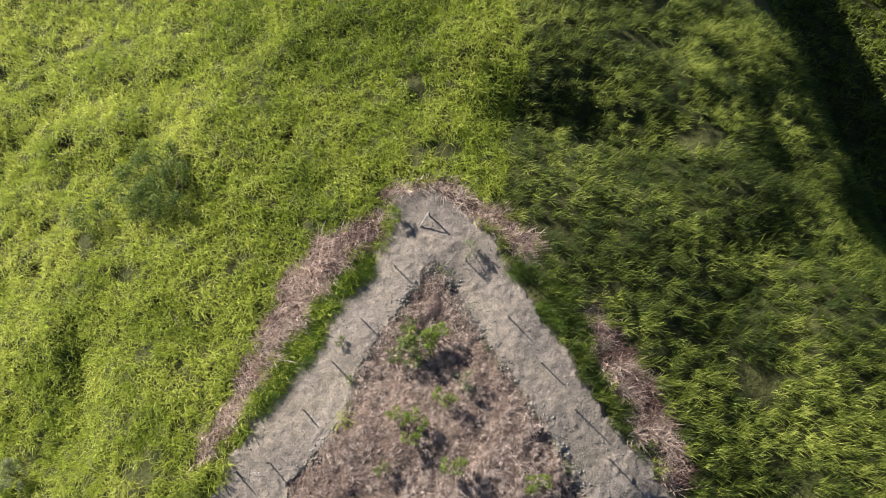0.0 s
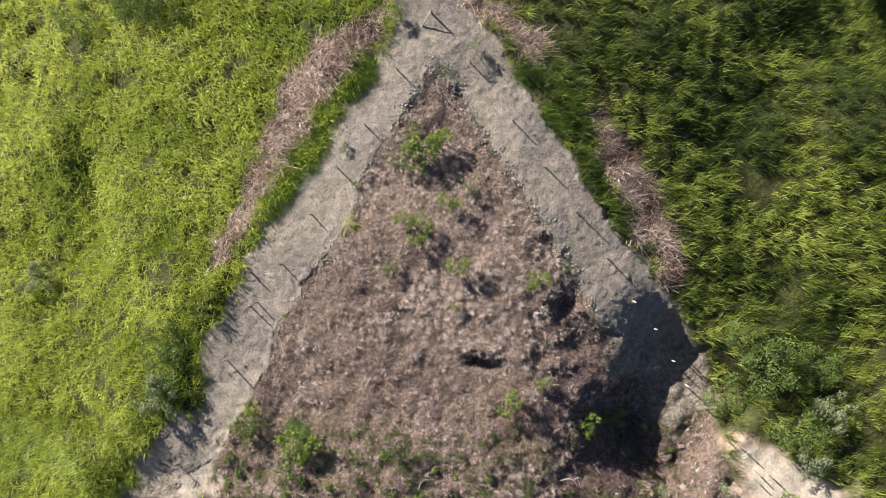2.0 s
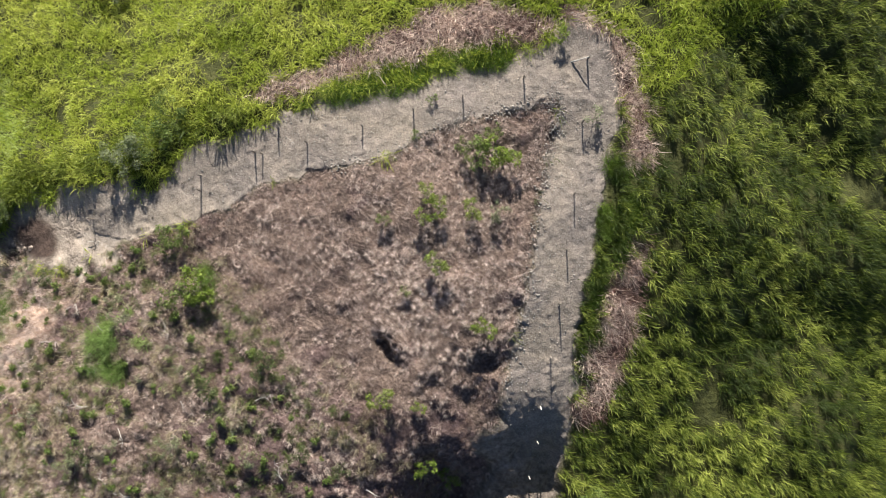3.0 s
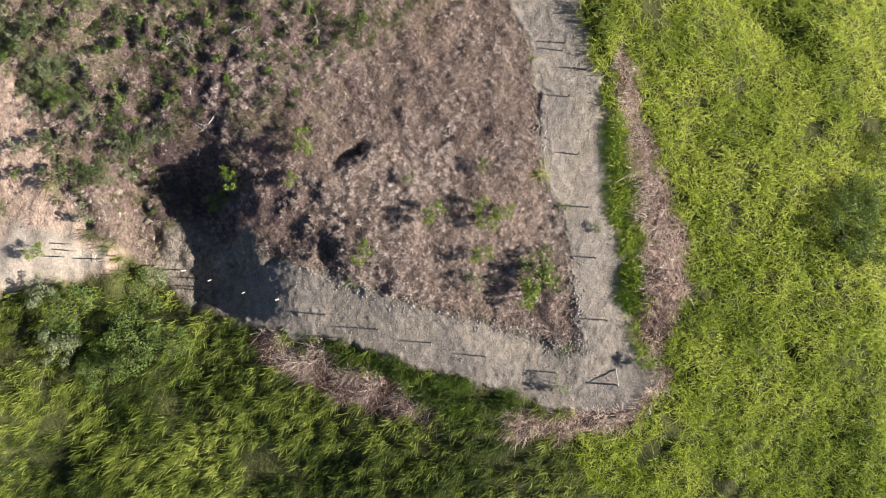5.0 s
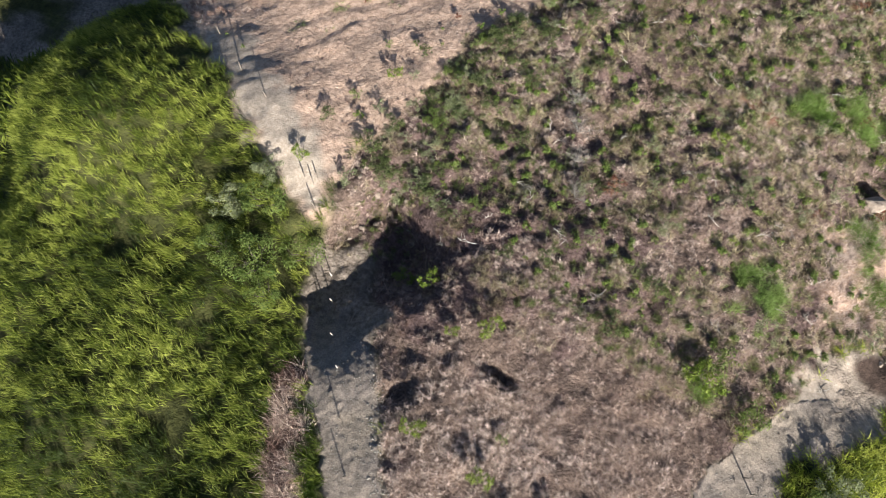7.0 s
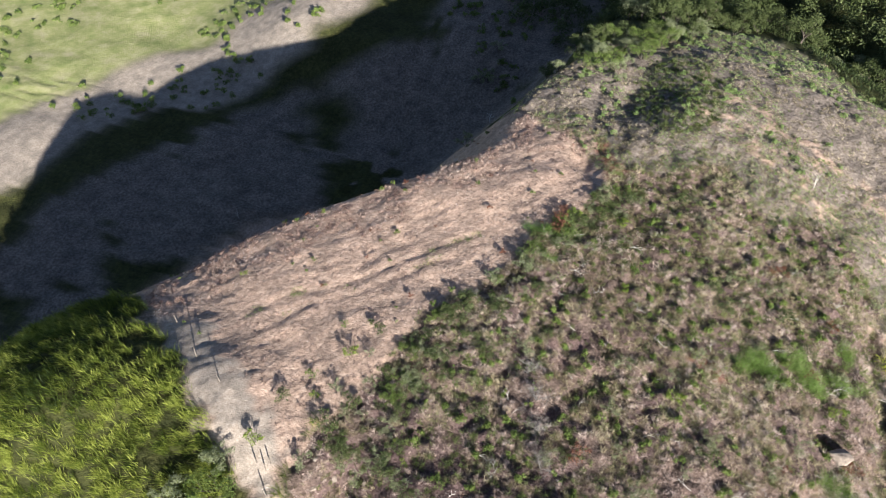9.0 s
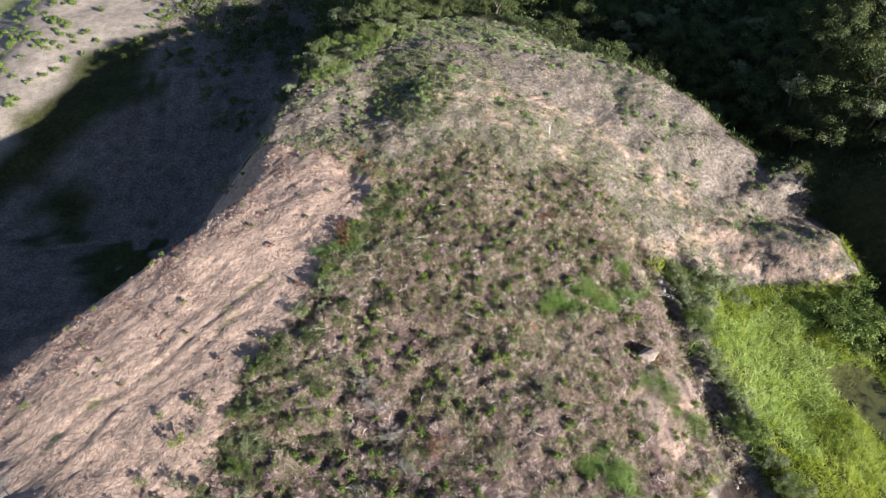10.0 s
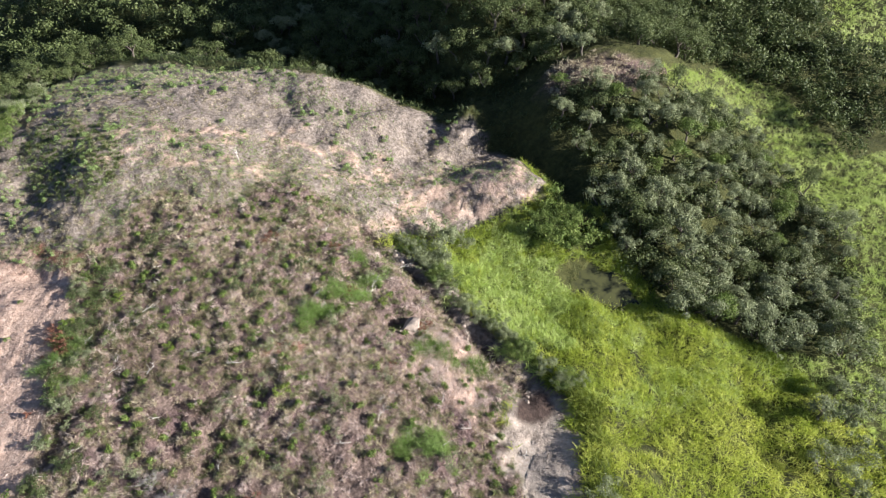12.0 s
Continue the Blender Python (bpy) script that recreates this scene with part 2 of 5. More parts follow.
def height(x, y):
    """The lie of the land: a rounded spur, steep on its shaded side, falling to a brook on the sunny one."""
    x, y = np.asarray(x, float), np.asarray(y, float)
    u = x - curve(y, CREST_Y, CREST_X)
    wide = curve(y, BREAK_Y, BREAK_X) - curve(y, CREST_Y, CREST_X)
    top = curve(y, CREST_Y, CREST_Z)
    east = soft(u, 6) * 0.09 + 0.085 * (soft(u - 3, 4) - soft(u - 19, 4)) * step(y, -16, -6) * (1 - step(y, 18, 26)) + soft(u - wide * (0.5 - 0.22 * step(y, 10, 30)), 8) * (0.11 + 0.20 * step(y, 3, 26) + 0.11 * step(y, -22, -2)) + soft(u - wide, 1.3 + 6 * step(y, -8, 10)) * (0.72 + 0.3 * step(y, 0, 30) + 0.4 * step(-y, 52, 68))
    west = soft(-u - 2, 6) * 0.10 + soft(-u - 16, 6) * 0.07 + soft(-u - 23, 8) * 0.21
    z = top - (east - 0.3) - (west - 0.1)
    floor_east = -39 + 0.02 * (y + 60) - 1.2 * soft(np.minimum(y, 24) - 5, 10) + 10 * step(-y, 105, 142) * (1 - step(x, 85, 125))
    floor_west = -13.5 - 0.01 * (y + 30)
    low = floor_east + (floor_west - floor_east) * step(-x, -20, 30)
    z = low + soft(z - low, 4)
    z = z + 12 * bump(x, y, -77, -62, 24, 17, 35)
    far = np.hypot(x, y + 40)
    z = z + 2.5 * (value_noise(x, y, 60, 1) - 0.5) * step(far, 60, 140) + 22 * (value_noise(x, y, 260, 2) - 0.4) * step(far, 220, 700)
    z = z + 10 * bump(x, y, -130, -130, 50, 40, 30) + 21 * bump(x, y, -90, -102, 26, 17, 20) + 3.6 * bump(x, y, -54.5, -71, 5.5, 3.2, 30) + 7 * bump(x, y, -66, -85, 12, 8, 40) + 2.6 * bump(x, y, -43, -84, 18, 7, -44) + 3.4 * bump(x, y, -48.5, -58.5, 7.5, 5.5, -20) - 3.0 * bump(x, y, -57.5, -58, 2.6, 8, 0) - 1.3 * bump(x, y, 7.6, -69.2, 1.7, 4.2, 33) - 1.9 * bump(x, y, 4.2, -86, 5.5, 9.5, 8)
    wild = (step(np.abs(u + 2), 15, 30) + step(y, 24, 34)) * (1 - step(far, 75, 110)) * (1 - step(u, 4, 14) * step(-y, 16, 28))
    z = z + (1.3 + 2.0 * wild) * (value_noise(x, y, 13, 3) - 0.5) + (0.5 + 0.9 * wild) * (value_noise(x, y, 4.5, 4) - 0.5)
    z = z - 3.6 * bump(x, y, 14, 31, 12, 6.5, -20) + 5.5 * bump(x, y, 47, -19, 13, 9, -30) + 1.6 * bump(x, y, 33, -26, 7, 5, -35) + 1.6 * bump(x, y, 30, 26, 7, 4, -30)
    gully = x - curve(y, (-58, -50, -42, -36, -28), (-28.0, -28.6, -28.8, -29.2, -30.6))
    gully = gully + 1.6 * (value_noise(y, x * 0.2, 4.0, 6) - 0.5) + 0.7 * (value_noise(y, x * 0.2, 1.4, 5) - 0.5)
    z = z - (0.35 + 0.9 * value_noise(x, y, 3.0, 1)) * np.exp(-((gully / (0.6 + 0.9 * value_noise(x, y, 5.0, 2))) ** 2)) * step(y, -61, -56) * (1 - step(y, -29, -25))
    ditch = x - curve(y, (-150, -134, -120, -106, -92, -84, -76, -68), (-14, -24, -34, -44, -52.5, -56, -58.5, -61))
    z = z - 7.5 * np.exp(-((ditch / 6.5) ** 2)) * step(y, -165, -130) * (1 - step(y, -84, -66))
    z = z - 1.3 * bump(x, y, -22.7, -42.3, 1.1, 0.9)
    for hx, hy, rx, ry in HOLES:
        z = z - 1.3 * bump(x, y, hx, hy, rx, ry)
    # hollow washed out of the track, and two small pits
    down, across = (x - 13 - y - 4.5) * 0.707, (x - 13 + y + 4.5) * 0.707
    down = down - 0.35 * soft(-across - 2.5, 2)
    fall = np.clip(down + 0.8, 0, 10.5)
    side = step(across, -12.5, -8.5) * (1 - step(across, 1.6, 3.6))
    z = z - (0.044 * np.minimum(fall, 7.0) ** 2 + 0.30 * np.maximum(fall - 7.0, 0)) * (1 - step(down, 13.2, 17.0)) * side
    z = z - 2.4 * np.exp(-(((x - 13.6) / 3.6) ** 2 + ((y + 17.2) / 4.2) ** 2)) - 1.1 * bump(x, y, 8.6, -5.6, 1.3, 0.9, 40) - 0.6 * bump(x, y, 9.8, -9.0, 1.6, 1.0, -45)
    z = z - 1.8 * bump(x, y, 1.3, -10.3, 1.4, 0.6, -12) + 0.5 * bump(x, y, 0.6, -9.2, 1.8, 0.8, -12)
    return z


def inside(poly, x, y):
    """True where a point lies within the outline."""
    x, y = np.asarray(x, float), np.asarray(y, float)
    hit = np.zeros(x.shape, bool)
    for (ax, ay), (bx, by) in zip(poly, poly[1:] + poly[:1]):
        if ay != by:
            hit ^= ((ay > y) != (by > y)) & (x < (bx - ax) * (y - ay) / (by - ay) + ax)
    return hit


def ragged(poly, x, y, amount=0.7, size=1.6, layer=5):
    """inside(), with an uneven edge."""
    dx = (value_noise(x, y, size, layer) - 0.5) * 2 * amount + (value_noise(x, y, size * 0.3, layer + 1) - 0.5) * amount
    dy = (value_noise(x, y, size, layer + 2) - 0.5) * 2 * amount + (value_noise(x, y, size * 0.3, layer + 3) - 0.5) * amount
    return inside(poly, x + dx, y + dy)


TRACK_LINE = [(-27.6, -20.6), (-24.9, -17.3), (-23.4, -13.7), (-23.7, -9.7), (-20.3, -3.6), (-17.8, 1.0), (-15.3, 4.5), (-12.1, 8.9), (-8.4, 15),
              (-6.5, 18.8), (-6.6, 22.0), (-2.9, 22.8), (0.8, 20.5), (3.3, 16.6), (7.1, 10.4), (10.7, 4.1), (14.2, -0.5), (17.9, -4.8), (20.0, -8.5),
              (18.5, -9.5), (14.5, -8.5), (11.6, -7.0), (8.5, -0.9), (5.4, 3.6), (2.2, 8.4), (0.2, 11.4), (-1.2, 14.5), (-2.6, 15.6), (-3.5, 13.9),
              (-5.7, 10.8), (-8.5, 6.4), (-10.1, 1.7), (-12.8, -2.1), (-16.5, -7), (-18.5, -13), (-21.2, -17.2), (-22.6, -19.6), (-25.6, -21.6)]
SAND_END = [(-32.4, -24.2), (-29.5, -19.2), (-26.3, -15.3), (-22.4, -16.5), (-22.4, -21.5), (-23.6, -25.2), (-26, -26.5), (-29, -28.5), (-31.8, -27)]
BARE_SLOPE = [(53, -36), (46.6, -31.5), (39.3, -26.9), (34.9, -23.3), (29.4, -19.4), (24.6, -17.0), (23.0, -16.5), (22.4, -20), (22.2, -25.8), (19.6, -33), (17.6, -39.4), (12, -47.8),
              (9.9, -53.2), (5.3, -61.1), (3.6, -68.8), (7.7, -74), (22, -80), (45, -95), (70, -75), (80, -45)]
PALE_CORNER = [(46.6, -31.5), (39.3, -26.9), (29.4, -19.4), (24.6, -17.2), (22.6, -18.6), (25, -23), (30.2, -26.3), (40.5, -32.2)]
SCRUB = [(8.5, -0.9), (5.4, 3.6), (2.2, 8.4), (0.2, 11.4), (-1.2, 14.5), (-2.6, 15.3), (-5.7, 10.8), (-8.5, 6.4), (-10.1, 1.7), (-12.8, -2.1), (-16.5, -7), (-18.5, -13),
         (-21.2, -17.2), (-23, -22), (-26, -26.5), (-30, -28), (-31.3, -28.5), (-29.8, -37.6), (-29.6, -45.3), (-29.2, -52), (-29, -58), (-27, -63), (-21, -70), (-15, -66), (-9, -75), (-3, -70), (3.6, -68.8), (5.3, -61.1), (9.9, -53.2), (12, -47.8),
         (17.6, -39.4), (19.6, -33), (22.2, -25.8), (22.6, -22), (22.4, -17.0), (21.4, -11), (19.5, -8.8), (14, -7.8), (11.6, -7.0)]
RIDGE_BACK = [(-28.8, -56), (-36.6, -54.2), (-45.3, -52.4), (-53.6, -51.6), (-56.5, -62.9), (-54, -68), (-50, -76), (-47.5, -83), (-42, -89.5), (-34, -97), (-27, -104), (-21, -114), (-11, -122), (4, -121), (11, -105), (22, -80), (7.7, -72), (3.6, -66), (-5, -62), (-28, -61)]
KNOLL_WOOD = [(-62.5, -60.5), (-66, -64.5), (-71.8, -73), (-76, -63), (-83, -56), (-90, -51.5), (-94, -47), (-92, -41), (-90, -33), (-86, -23), (-70, -9.8), (-60.5, -18.8), (-55.5, -29), (-57, -40), (-59.5, -47), (-63, -53)]
KNOLL_GRASS = [(-87.3, -62.1), (-102.7, -58.1), (-107.8, -50.4), (-103.4, -42.8), (-101.2, -32.7), (-99.3, -24.9), (-86.8, -17.2), (-86, -23), (-90, -33), (-92, -41), (-94, -47), (-90, -52), (-84, -58)]
POND_EDGE = [(-46, -40.9), (-49, -42), (-52.1, -40.9), (-53.5, -36.7), (-53.1, -31.5), (-50, -33), (-48.3, -34.7), (-46, -38.7)]
VALLEY_WOOD = [(-55, -84.5), (-60.5, -77), (-66, -73.5), (-73, -72), (-86.5, -64.5), (-103.5, -60.5), (-109.5, -51), (-106, -43), (-104, -33), (-113, -32), (-122, -36), (-133, -46), (-130, -58), (-143, -66), (-230, -95), (-205, -265), (60, -260), (70, -190), (40, -150), (20, -136), (4, -126), (-14, -129), (-28, -122), (-38.5, -108), (-47.5, -96.5)]
SADDLE = [(-25.9, -58.4), (-33.5, -57.5), (-44.1, -53.8), (-52.2, -52.3), (-54, -56), (-52.4, -58.2), (-43.2, -62), (-37.2, -62), (-33.7, -60.3)]
GREEN_RIDGE = [[(-30, -98), (-40, -84), (-46.4, -75.5), (-38, -75), (-29, -86)], [(-15.7, -83.1), (-21.1, -81), (-20.6, -79.7), (-15.7, -81.1)], [(-28.2, -76.8), (-39.8, -70), (-41.2, -70.7), (-35.2, -76.3)], [(-6, -101), (-24, -99), (-22, -112), (-8, -115)]]
PATHS = [[(-3, -96), (-14, -86.5), (-28, -81), (-39, -70), (-38, -67.5), (-27, -78), (-13, -84), (-2, -93)], [(-0.8, -90), (-12.7, -80.5), (-28, -70.5), (-44, -65), (-44, -63), (-27, -67.5), (-12, -77.5), (0, -87)]]
PALE_MEADOW = [(-32.8, -33), (-32.5, -44.7), (-36, -50), (-47, -50), (-47.4, -43), (-44.5, -36), (-40, -30), (-35, -29)]
STRAW_PATCHES = [[(-20, -37), (-24, -38.5), (-28.2, -39.5), (-28.6, -29), (-26.5, -27.2), (-22.1, -28.5)]]
LUSH_PATCHES = [
    [(-13.5, -47.7), (-18.5, -50), (-24.6, -49.9), (-21.5, -46), (-14.8, -44.6)], [(-23.3, -53), (-27.4, -50), (-26.6, -47.5), (-23.3, -50)],
    [(-22.2, -39.3), (-25.6, -39.6), (-25.8, -35.2), (-28.4, -33.1), (-26.2, -32), (-23.3, -36.6)],
    [(-14, -27.2), (-16.9, -29.8), (-18.8, -27.3), (-17.5, -23.8), (-15.1, -24.3)], [(-12.9, -17.8), (-14.9, -19.3), (-17.5, -16.8), (-15.5, -15.3)],
    [(8.5, -50), (10.5, -54), (7, -60), (5.5, -57)],
]
RED_EARTH = [[(7.2, -74.5), (5.2, -73.6), (2.2, -67.6), (3.6, -66.2), (5.5, -69.5)], [(6.2, -58.5), (8.4, -59.5), (9.8, -55), (8.2, -53.5), (6.0, -55.5)], [(-9.4, -44.6), (-12.6, -45.2), (-13, -43.6), (-10, -42.8)]]
SHADY_GULLY = [(-53.8, -50.5), (-59, -46), (-64, -52), (-66, -60), (-62, -76), (-53, -74), (-55.5, -62), (-56.5, -56)]
RUTS = [[(36.9, -34.5), (33.5, -38.8), (29.1, -40.9), (24.5, -44.9), (20.4, -49.2), (16.0, -52.8)], [(34.0, -33.7), (30.0, -38.3), (25.9, -41.1), (21.8, -44.8), (18.5, -48.6)]]
HOLES = [(-42.6, 30.5, 1.5, 0.8), (-43.8, 21.3, 1.3, 0.9), (-17.2, 29.1, 0.6, 1.3), (-43.6, 16.4, 0.8, 0.8)]
HOLLOW = [(13.5, -6.3), (17.5, -5.2), (20.6, -9.0), (22.8, -13.0), (22.9, -14.8), (19.2, -17.0), (16.8, -16.4), (15.2, -13.2), (11.8, -11.2)]
WEST_PASTURE = [(-122, -46), (-127, -52), (-142, -66), (-200, -80), (-230, -20), (-128, -38)]
STREAMSIDE = [(-47.5, -49.5), (-56, -50.5), (-58, -44), (-54, -41), (-50, -43), (-47.5, -47)]
GULLY = [(-28.6, -58), (-31.6, -50), (-31.9, -42), (-32.2, -36), (-33.6, -28), (-33.0, -23.5), (-30.0, -26), (-28.8, -36), (-28.2, -43), (-27.2, -51)]
KNOLL_TOP = [(-65, -66), (-70, -69), (-77, -64), (-84, -60), (-82, -56), (-75, -57.5), (-69, -62)]
FRINGES = [
    [(-7.1, 20.6), (-13, 17.7), (-16, 13.3), (-18.9, 6.3), (-23.6, -2.6), (-21, -1.1), (-15, 8.8), (-10, 15.7), (-7.1, 18.7)],
    [(-7.8, 22.2), (-2.9, 23.8), (1.8, 22.2), (7.4, 17.1), (6.3, 15), (2.8, 18.4), (-0.6, 21.4), (-6.6, 21)],
    [(10.5, 12), (13.4, 9.6), (16.4, 4.8), (19.3, -2.5), (17.5, -4), (13.9, 2.3), (11.2, 8.1)],
]
STRIPS = [
    [(-8.2, 16.1), (-11, 14.7), (-16.9, 4.8), (-19.6, -0.9), (-17.9, 0.6), (-13.2, 6.6), (-8.2, 14.9)],
    [(3.8, 14.6), (6.7, 15.5), (10, 12), (11.5, 7.2), (13.6, 1.8), (11.2, 4.7), (8.6, 9.1), (5.7, 12.1)],
]


def any_of(polys, x, y, amount):
    hit = np.zeros(np.shape(x), bool)
    for p in polys:
        hit |= ragged(p, x, y, amount)
    return hit


def regions(x, y):
    """Cover of the ground, as soft masks by name."""
    shift = (1 - step(x, -26, -20)) * step(-y, 24, 28)
    x = x + shift * (2.2 * (value_noise(y, x * 0.2, 4.0, 6) - 0.5) + 1.2 * (value_noise(y, x, 1.2, 5) - 0.5))
    track = ragged(TRACK_LINE, x, y, 0.35)
    pit = ragged(HOLLOW, x, y, 0.7)
    fringe = any_of(FRINGES, x, y, 0.6) & ~track
    scrub = ragged(SCRUB, x, y, 0.5) & ~track & ~pit & ~ragged(SAND_END, x, y, 1.1, 0.9)
    bare = ragged(BARE_SLOPE, x, y, 0.9) & ~scrub
    back = ragged(RIDGE_BACK, x, y, 1.2) & ~scrub & ~bare
    pale = ragged(PALE_CORNER, x, y, 1.2) | (ragged(SAND_END, x, y, 1.1, 0.9) & (value_noise(0.8 * x + 0.6 * y, 0.8 * y - 0.6 * x, 0.9, 1) > 0.42))
    far = (x > 60) & (np.hypot(x, y + 40) > 112) & (y < -25)
    strip = (x - 115) * 0.86 - (y + 125) * 0.51 + 8 * (value_noise(x, y, 14, 2) - 0.5)
    east_sand = (x > 55) & (strip > -24 + 10 * (value_noise(x, y, 9, 3) - 0.5)) & (strip < 2 + 24 * step(-y, 150, 185))
    shade_slope = (x > 20) & (y < -30) & ~far & ~scrub & (x < 140) & ~bare & ~back & (value_noise(x, y, 14, 5) * 0.7 + value_noise(x * 0.5 - y * 0.4, y + x, 9, 1) * 0.3 + value_noise(x, y, 3.1, 3) * 0.35 + value_noise(x, y, 6.0, 6) * 0.25 > 0.68)
    # pit: track sand given the darker gravel colour, so its shade is painted in.
    return dict(sand=track | pale | east_sand, bare=bare | (ragged(STRAW_PATCHES[0], x, y, 1.2) & (value_noise(x, y, 2.0, 1) > 0.35)) | (any_of(PATHS, x, y, 2.0) & (value_noise(x, y, 0.8, 1) > 0.5)) | (ragged(SADDLE, x, y, 1.6, 3.0) & (value_noise(x, y, 0.9, 1) > 0.42)), dry=scrub | fringe | ragged(KNOLL_TOP, x, y, 1.5), gravel_and_pit_shade=back | shade_slope | pit | ragged(GULLY, x, y, 0.6) | ragged(SAND_END, x, y, 1.1, 0.9), pasture=(far & ~east_sand & (strip > 0)))


# ---- ground: one sheet out to the horizon ----
def spread(near_a, near_b, fine, mid_a, mid_b, coarse, far):
    """Grid lines, close together where the camera looks and wider towards the horizon."""
    lines = [*np.arange(near_a, near_b, fine), *np.arange(near_b, mid_b, coarse), *np.arange(mid_a, near_a, coarse)]
    gap, a, b = coarse, mid_a, mid_b
    while max(-a, b) < far:
        gap *= 1.35
        a, b = a - gap, b + gap
        lines += [a, b]
    return np.array(sorted(lines))


def sheet(xs, ys, z, keep=None):
    """A mesh over the grid; keep drops the cells where it is False."""
    nx, ny = len(xs), len(ys)
    X, Y = np.meshgrid(xs, ys)
    verts = np.stack([X, Y, z], -1).reshape(-1, 3)
    i = np.arange(ny - 1)[:, None] * nx + np.arange(nx - 1)[None]
    faces = np.stack([i, i + 1, i + nx + 1, i + nx], -1).reshape(-1, 4)
    if keep is not None:
        faces = faces[keep.reshape(-1)]
        used = np.unique(faces)
        order = np.full(len(verts), -1)
        order[used] = np.arange(len(used))
        verts, faces = verts[used], order[faces]
    return verts, faces


def mesh_of(name, verts, loops, sizes, material, smooth=False, tones=None):
    """A mesh from arrays: corners, face loops and the number of corners of each face."""
    me = bpy.data.meshes.new(name)
    me.vertices.add(len(verts))
    me.vertices.foreach_set("co", np.ascontiguousarray(verts, np.float32).ravel())
    loops, sizes = np.ascontiguousarray(loops, np.int32).ravel(), np.asarray(sizes, np.int32)
    me.loops.add(len(loops))
    me.loops.foreach_set("vertex_index", loops)
    me.polygons.add(len(sizes))
    me.polygons.foreach_set("loop_start", np.concatenate([[0], np.cumsum(sizes)[:-1]]).astype(np.int32))
    if smooth:
        me.polygons.foreach_set("use_smooth", np.ones(len(sizes), bool))
    if tones is not None:
        me.attributes.new("tone", "FLOAT", "POINT").data.foreach_set("value", np.ascontiguousarray(tones, np.float32))
    me.update(calc_edges=True)
    me.validate()
    me.materials.append(material)
    return me


def line_gap(lines, x, y):
    """Distance to the nearest of some bent lines."""
    best = np.full(np.shape(x), 1e9)
    for points in lines:
        for (ax, ay), (bx, by) in zip(points, points[1:]):
            t = np.clip(((x - ax) * (bx - ax) + (y - ay) * (by - ay)) / ((bx - ax) ** 2 + (by - ay) ** 2), 0, 1)
            best = np.minimum(best, np.hypot(x - ax - t * (bx - ax), y - ay - t * (by - ay)))
    return best


def land(x, y):
    """Height of the ground with its small unevenness: tufted ground is bumpier than sand."""
    z = height(x, y)
    r = regions(x, y)
    rough = np.where(r["dry"], 0.50 + 0.50 * step(-y, 6, 26), np.where(r["bare"], 0.12, np.where(r["sand"], 0.05, 0.5)))
    u, v = 0.8 * x + 0.6 * y, 0.8 * y - 0.6 * x
    return z + rough * (0.6 * value_noise(u, v, 0.8, 6) + 0.6 * value_noise(0.5 * u - 0.87 * v, 0.87 * u + 0.5 * v, 1.35, 1) - 0.6) + rough * np.where(r["dry"], 0.35, 0.9) * (value_noise(x, y, 2.3, 7) - 0.5) + r["bare"] * (0.15 * (value_noise((x + y) * 0.3, (y - x) * 1.1, 1.0, 2) - 0.5) + 0.12 * (value_noise((x + y) * 0.7, (y - x) * 1.6, 1.0, 3) - 0.5)) - 0.12 * r["bare"] * np.exp(-((line_gap(RUTS, x, y) / 0.35) ** 2)) + 0.22 * r["gravel_and_pit_shade"] * (value_noise((x - y) * 0.4, (y + x) * 1.1, 1.0, 2) - 0.5)


xs, ys = spread(-58, 58, 0.38, -190, 200, 2.2, 2600), spread(-104, 42, 0.38, -270, 120, 2.2, 2600)
X, Y = np.meshgrid(xs, ys)
ground_z = land(X, Y)
verts, faces = sheet(xs, ys, ground_z)
ground_mesh = mesh_of("ground", verts, faces, np.full(len(faces), 4), GROUND, True)
cover = regions(X, Y)
cover["burnt_and_shade"] = cover["dry"] & (value_noise(X, Y, 3.0, 1) + 0.5 * value_noise(X, Y, 0.8, 2) > 1.25 - 0.9 * bump(X, Y, 9, -19, 9, 9, -25) - 0.35 * step(-Y, 10, 24))
# Fringe earth; the step fills the right side to paint in its weaker light.
cover["burnt_and_shade"] |= any_of(FRINGES, X, Y, 0.6) & (value_noise(X, Y, 0.9, 4) + 0.5 * step(X, 3, 8) > 0.35)
# One damp patch; the gully strip and hole floors are shade put into colour.
cover["damp_and_shade"] = (np.hypot((X + 29.3) / 2.4, (Y + 26.0) / 1.9) < 1 + 0.5 * (value_noise(X, Y, 1.5, 3) - 0.5)) | (ragged([(-28.2, -58), (-29.2, -50), (-29.8, -42), (-30.0, -37), (-31.6, -28), (-30.6, -28), (-28.6, -37), (-28.0, -43), (-27.8, -51)], X + 1.6 * (value_noise(Y, X * 0.2, 4.0, 6) - 0.5), Y, 0.5))
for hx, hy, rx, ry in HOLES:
    cover["damp_and_shade"] |= ((X - hx) / rx) ** 2 + ((Y - hy) / ry) ** 2 < 1
cover["red"] = any_of(RED_EARTH, X, Y, 0.8) & (value_noise(X, Y, 0.8, 5) > 0.32)
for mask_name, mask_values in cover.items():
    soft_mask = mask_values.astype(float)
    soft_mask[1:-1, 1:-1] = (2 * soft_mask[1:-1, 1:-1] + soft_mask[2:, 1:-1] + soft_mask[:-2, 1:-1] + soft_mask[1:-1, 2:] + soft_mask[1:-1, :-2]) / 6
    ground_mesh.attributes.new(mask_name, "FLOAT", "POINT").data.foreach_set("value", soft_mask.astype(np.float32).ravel())
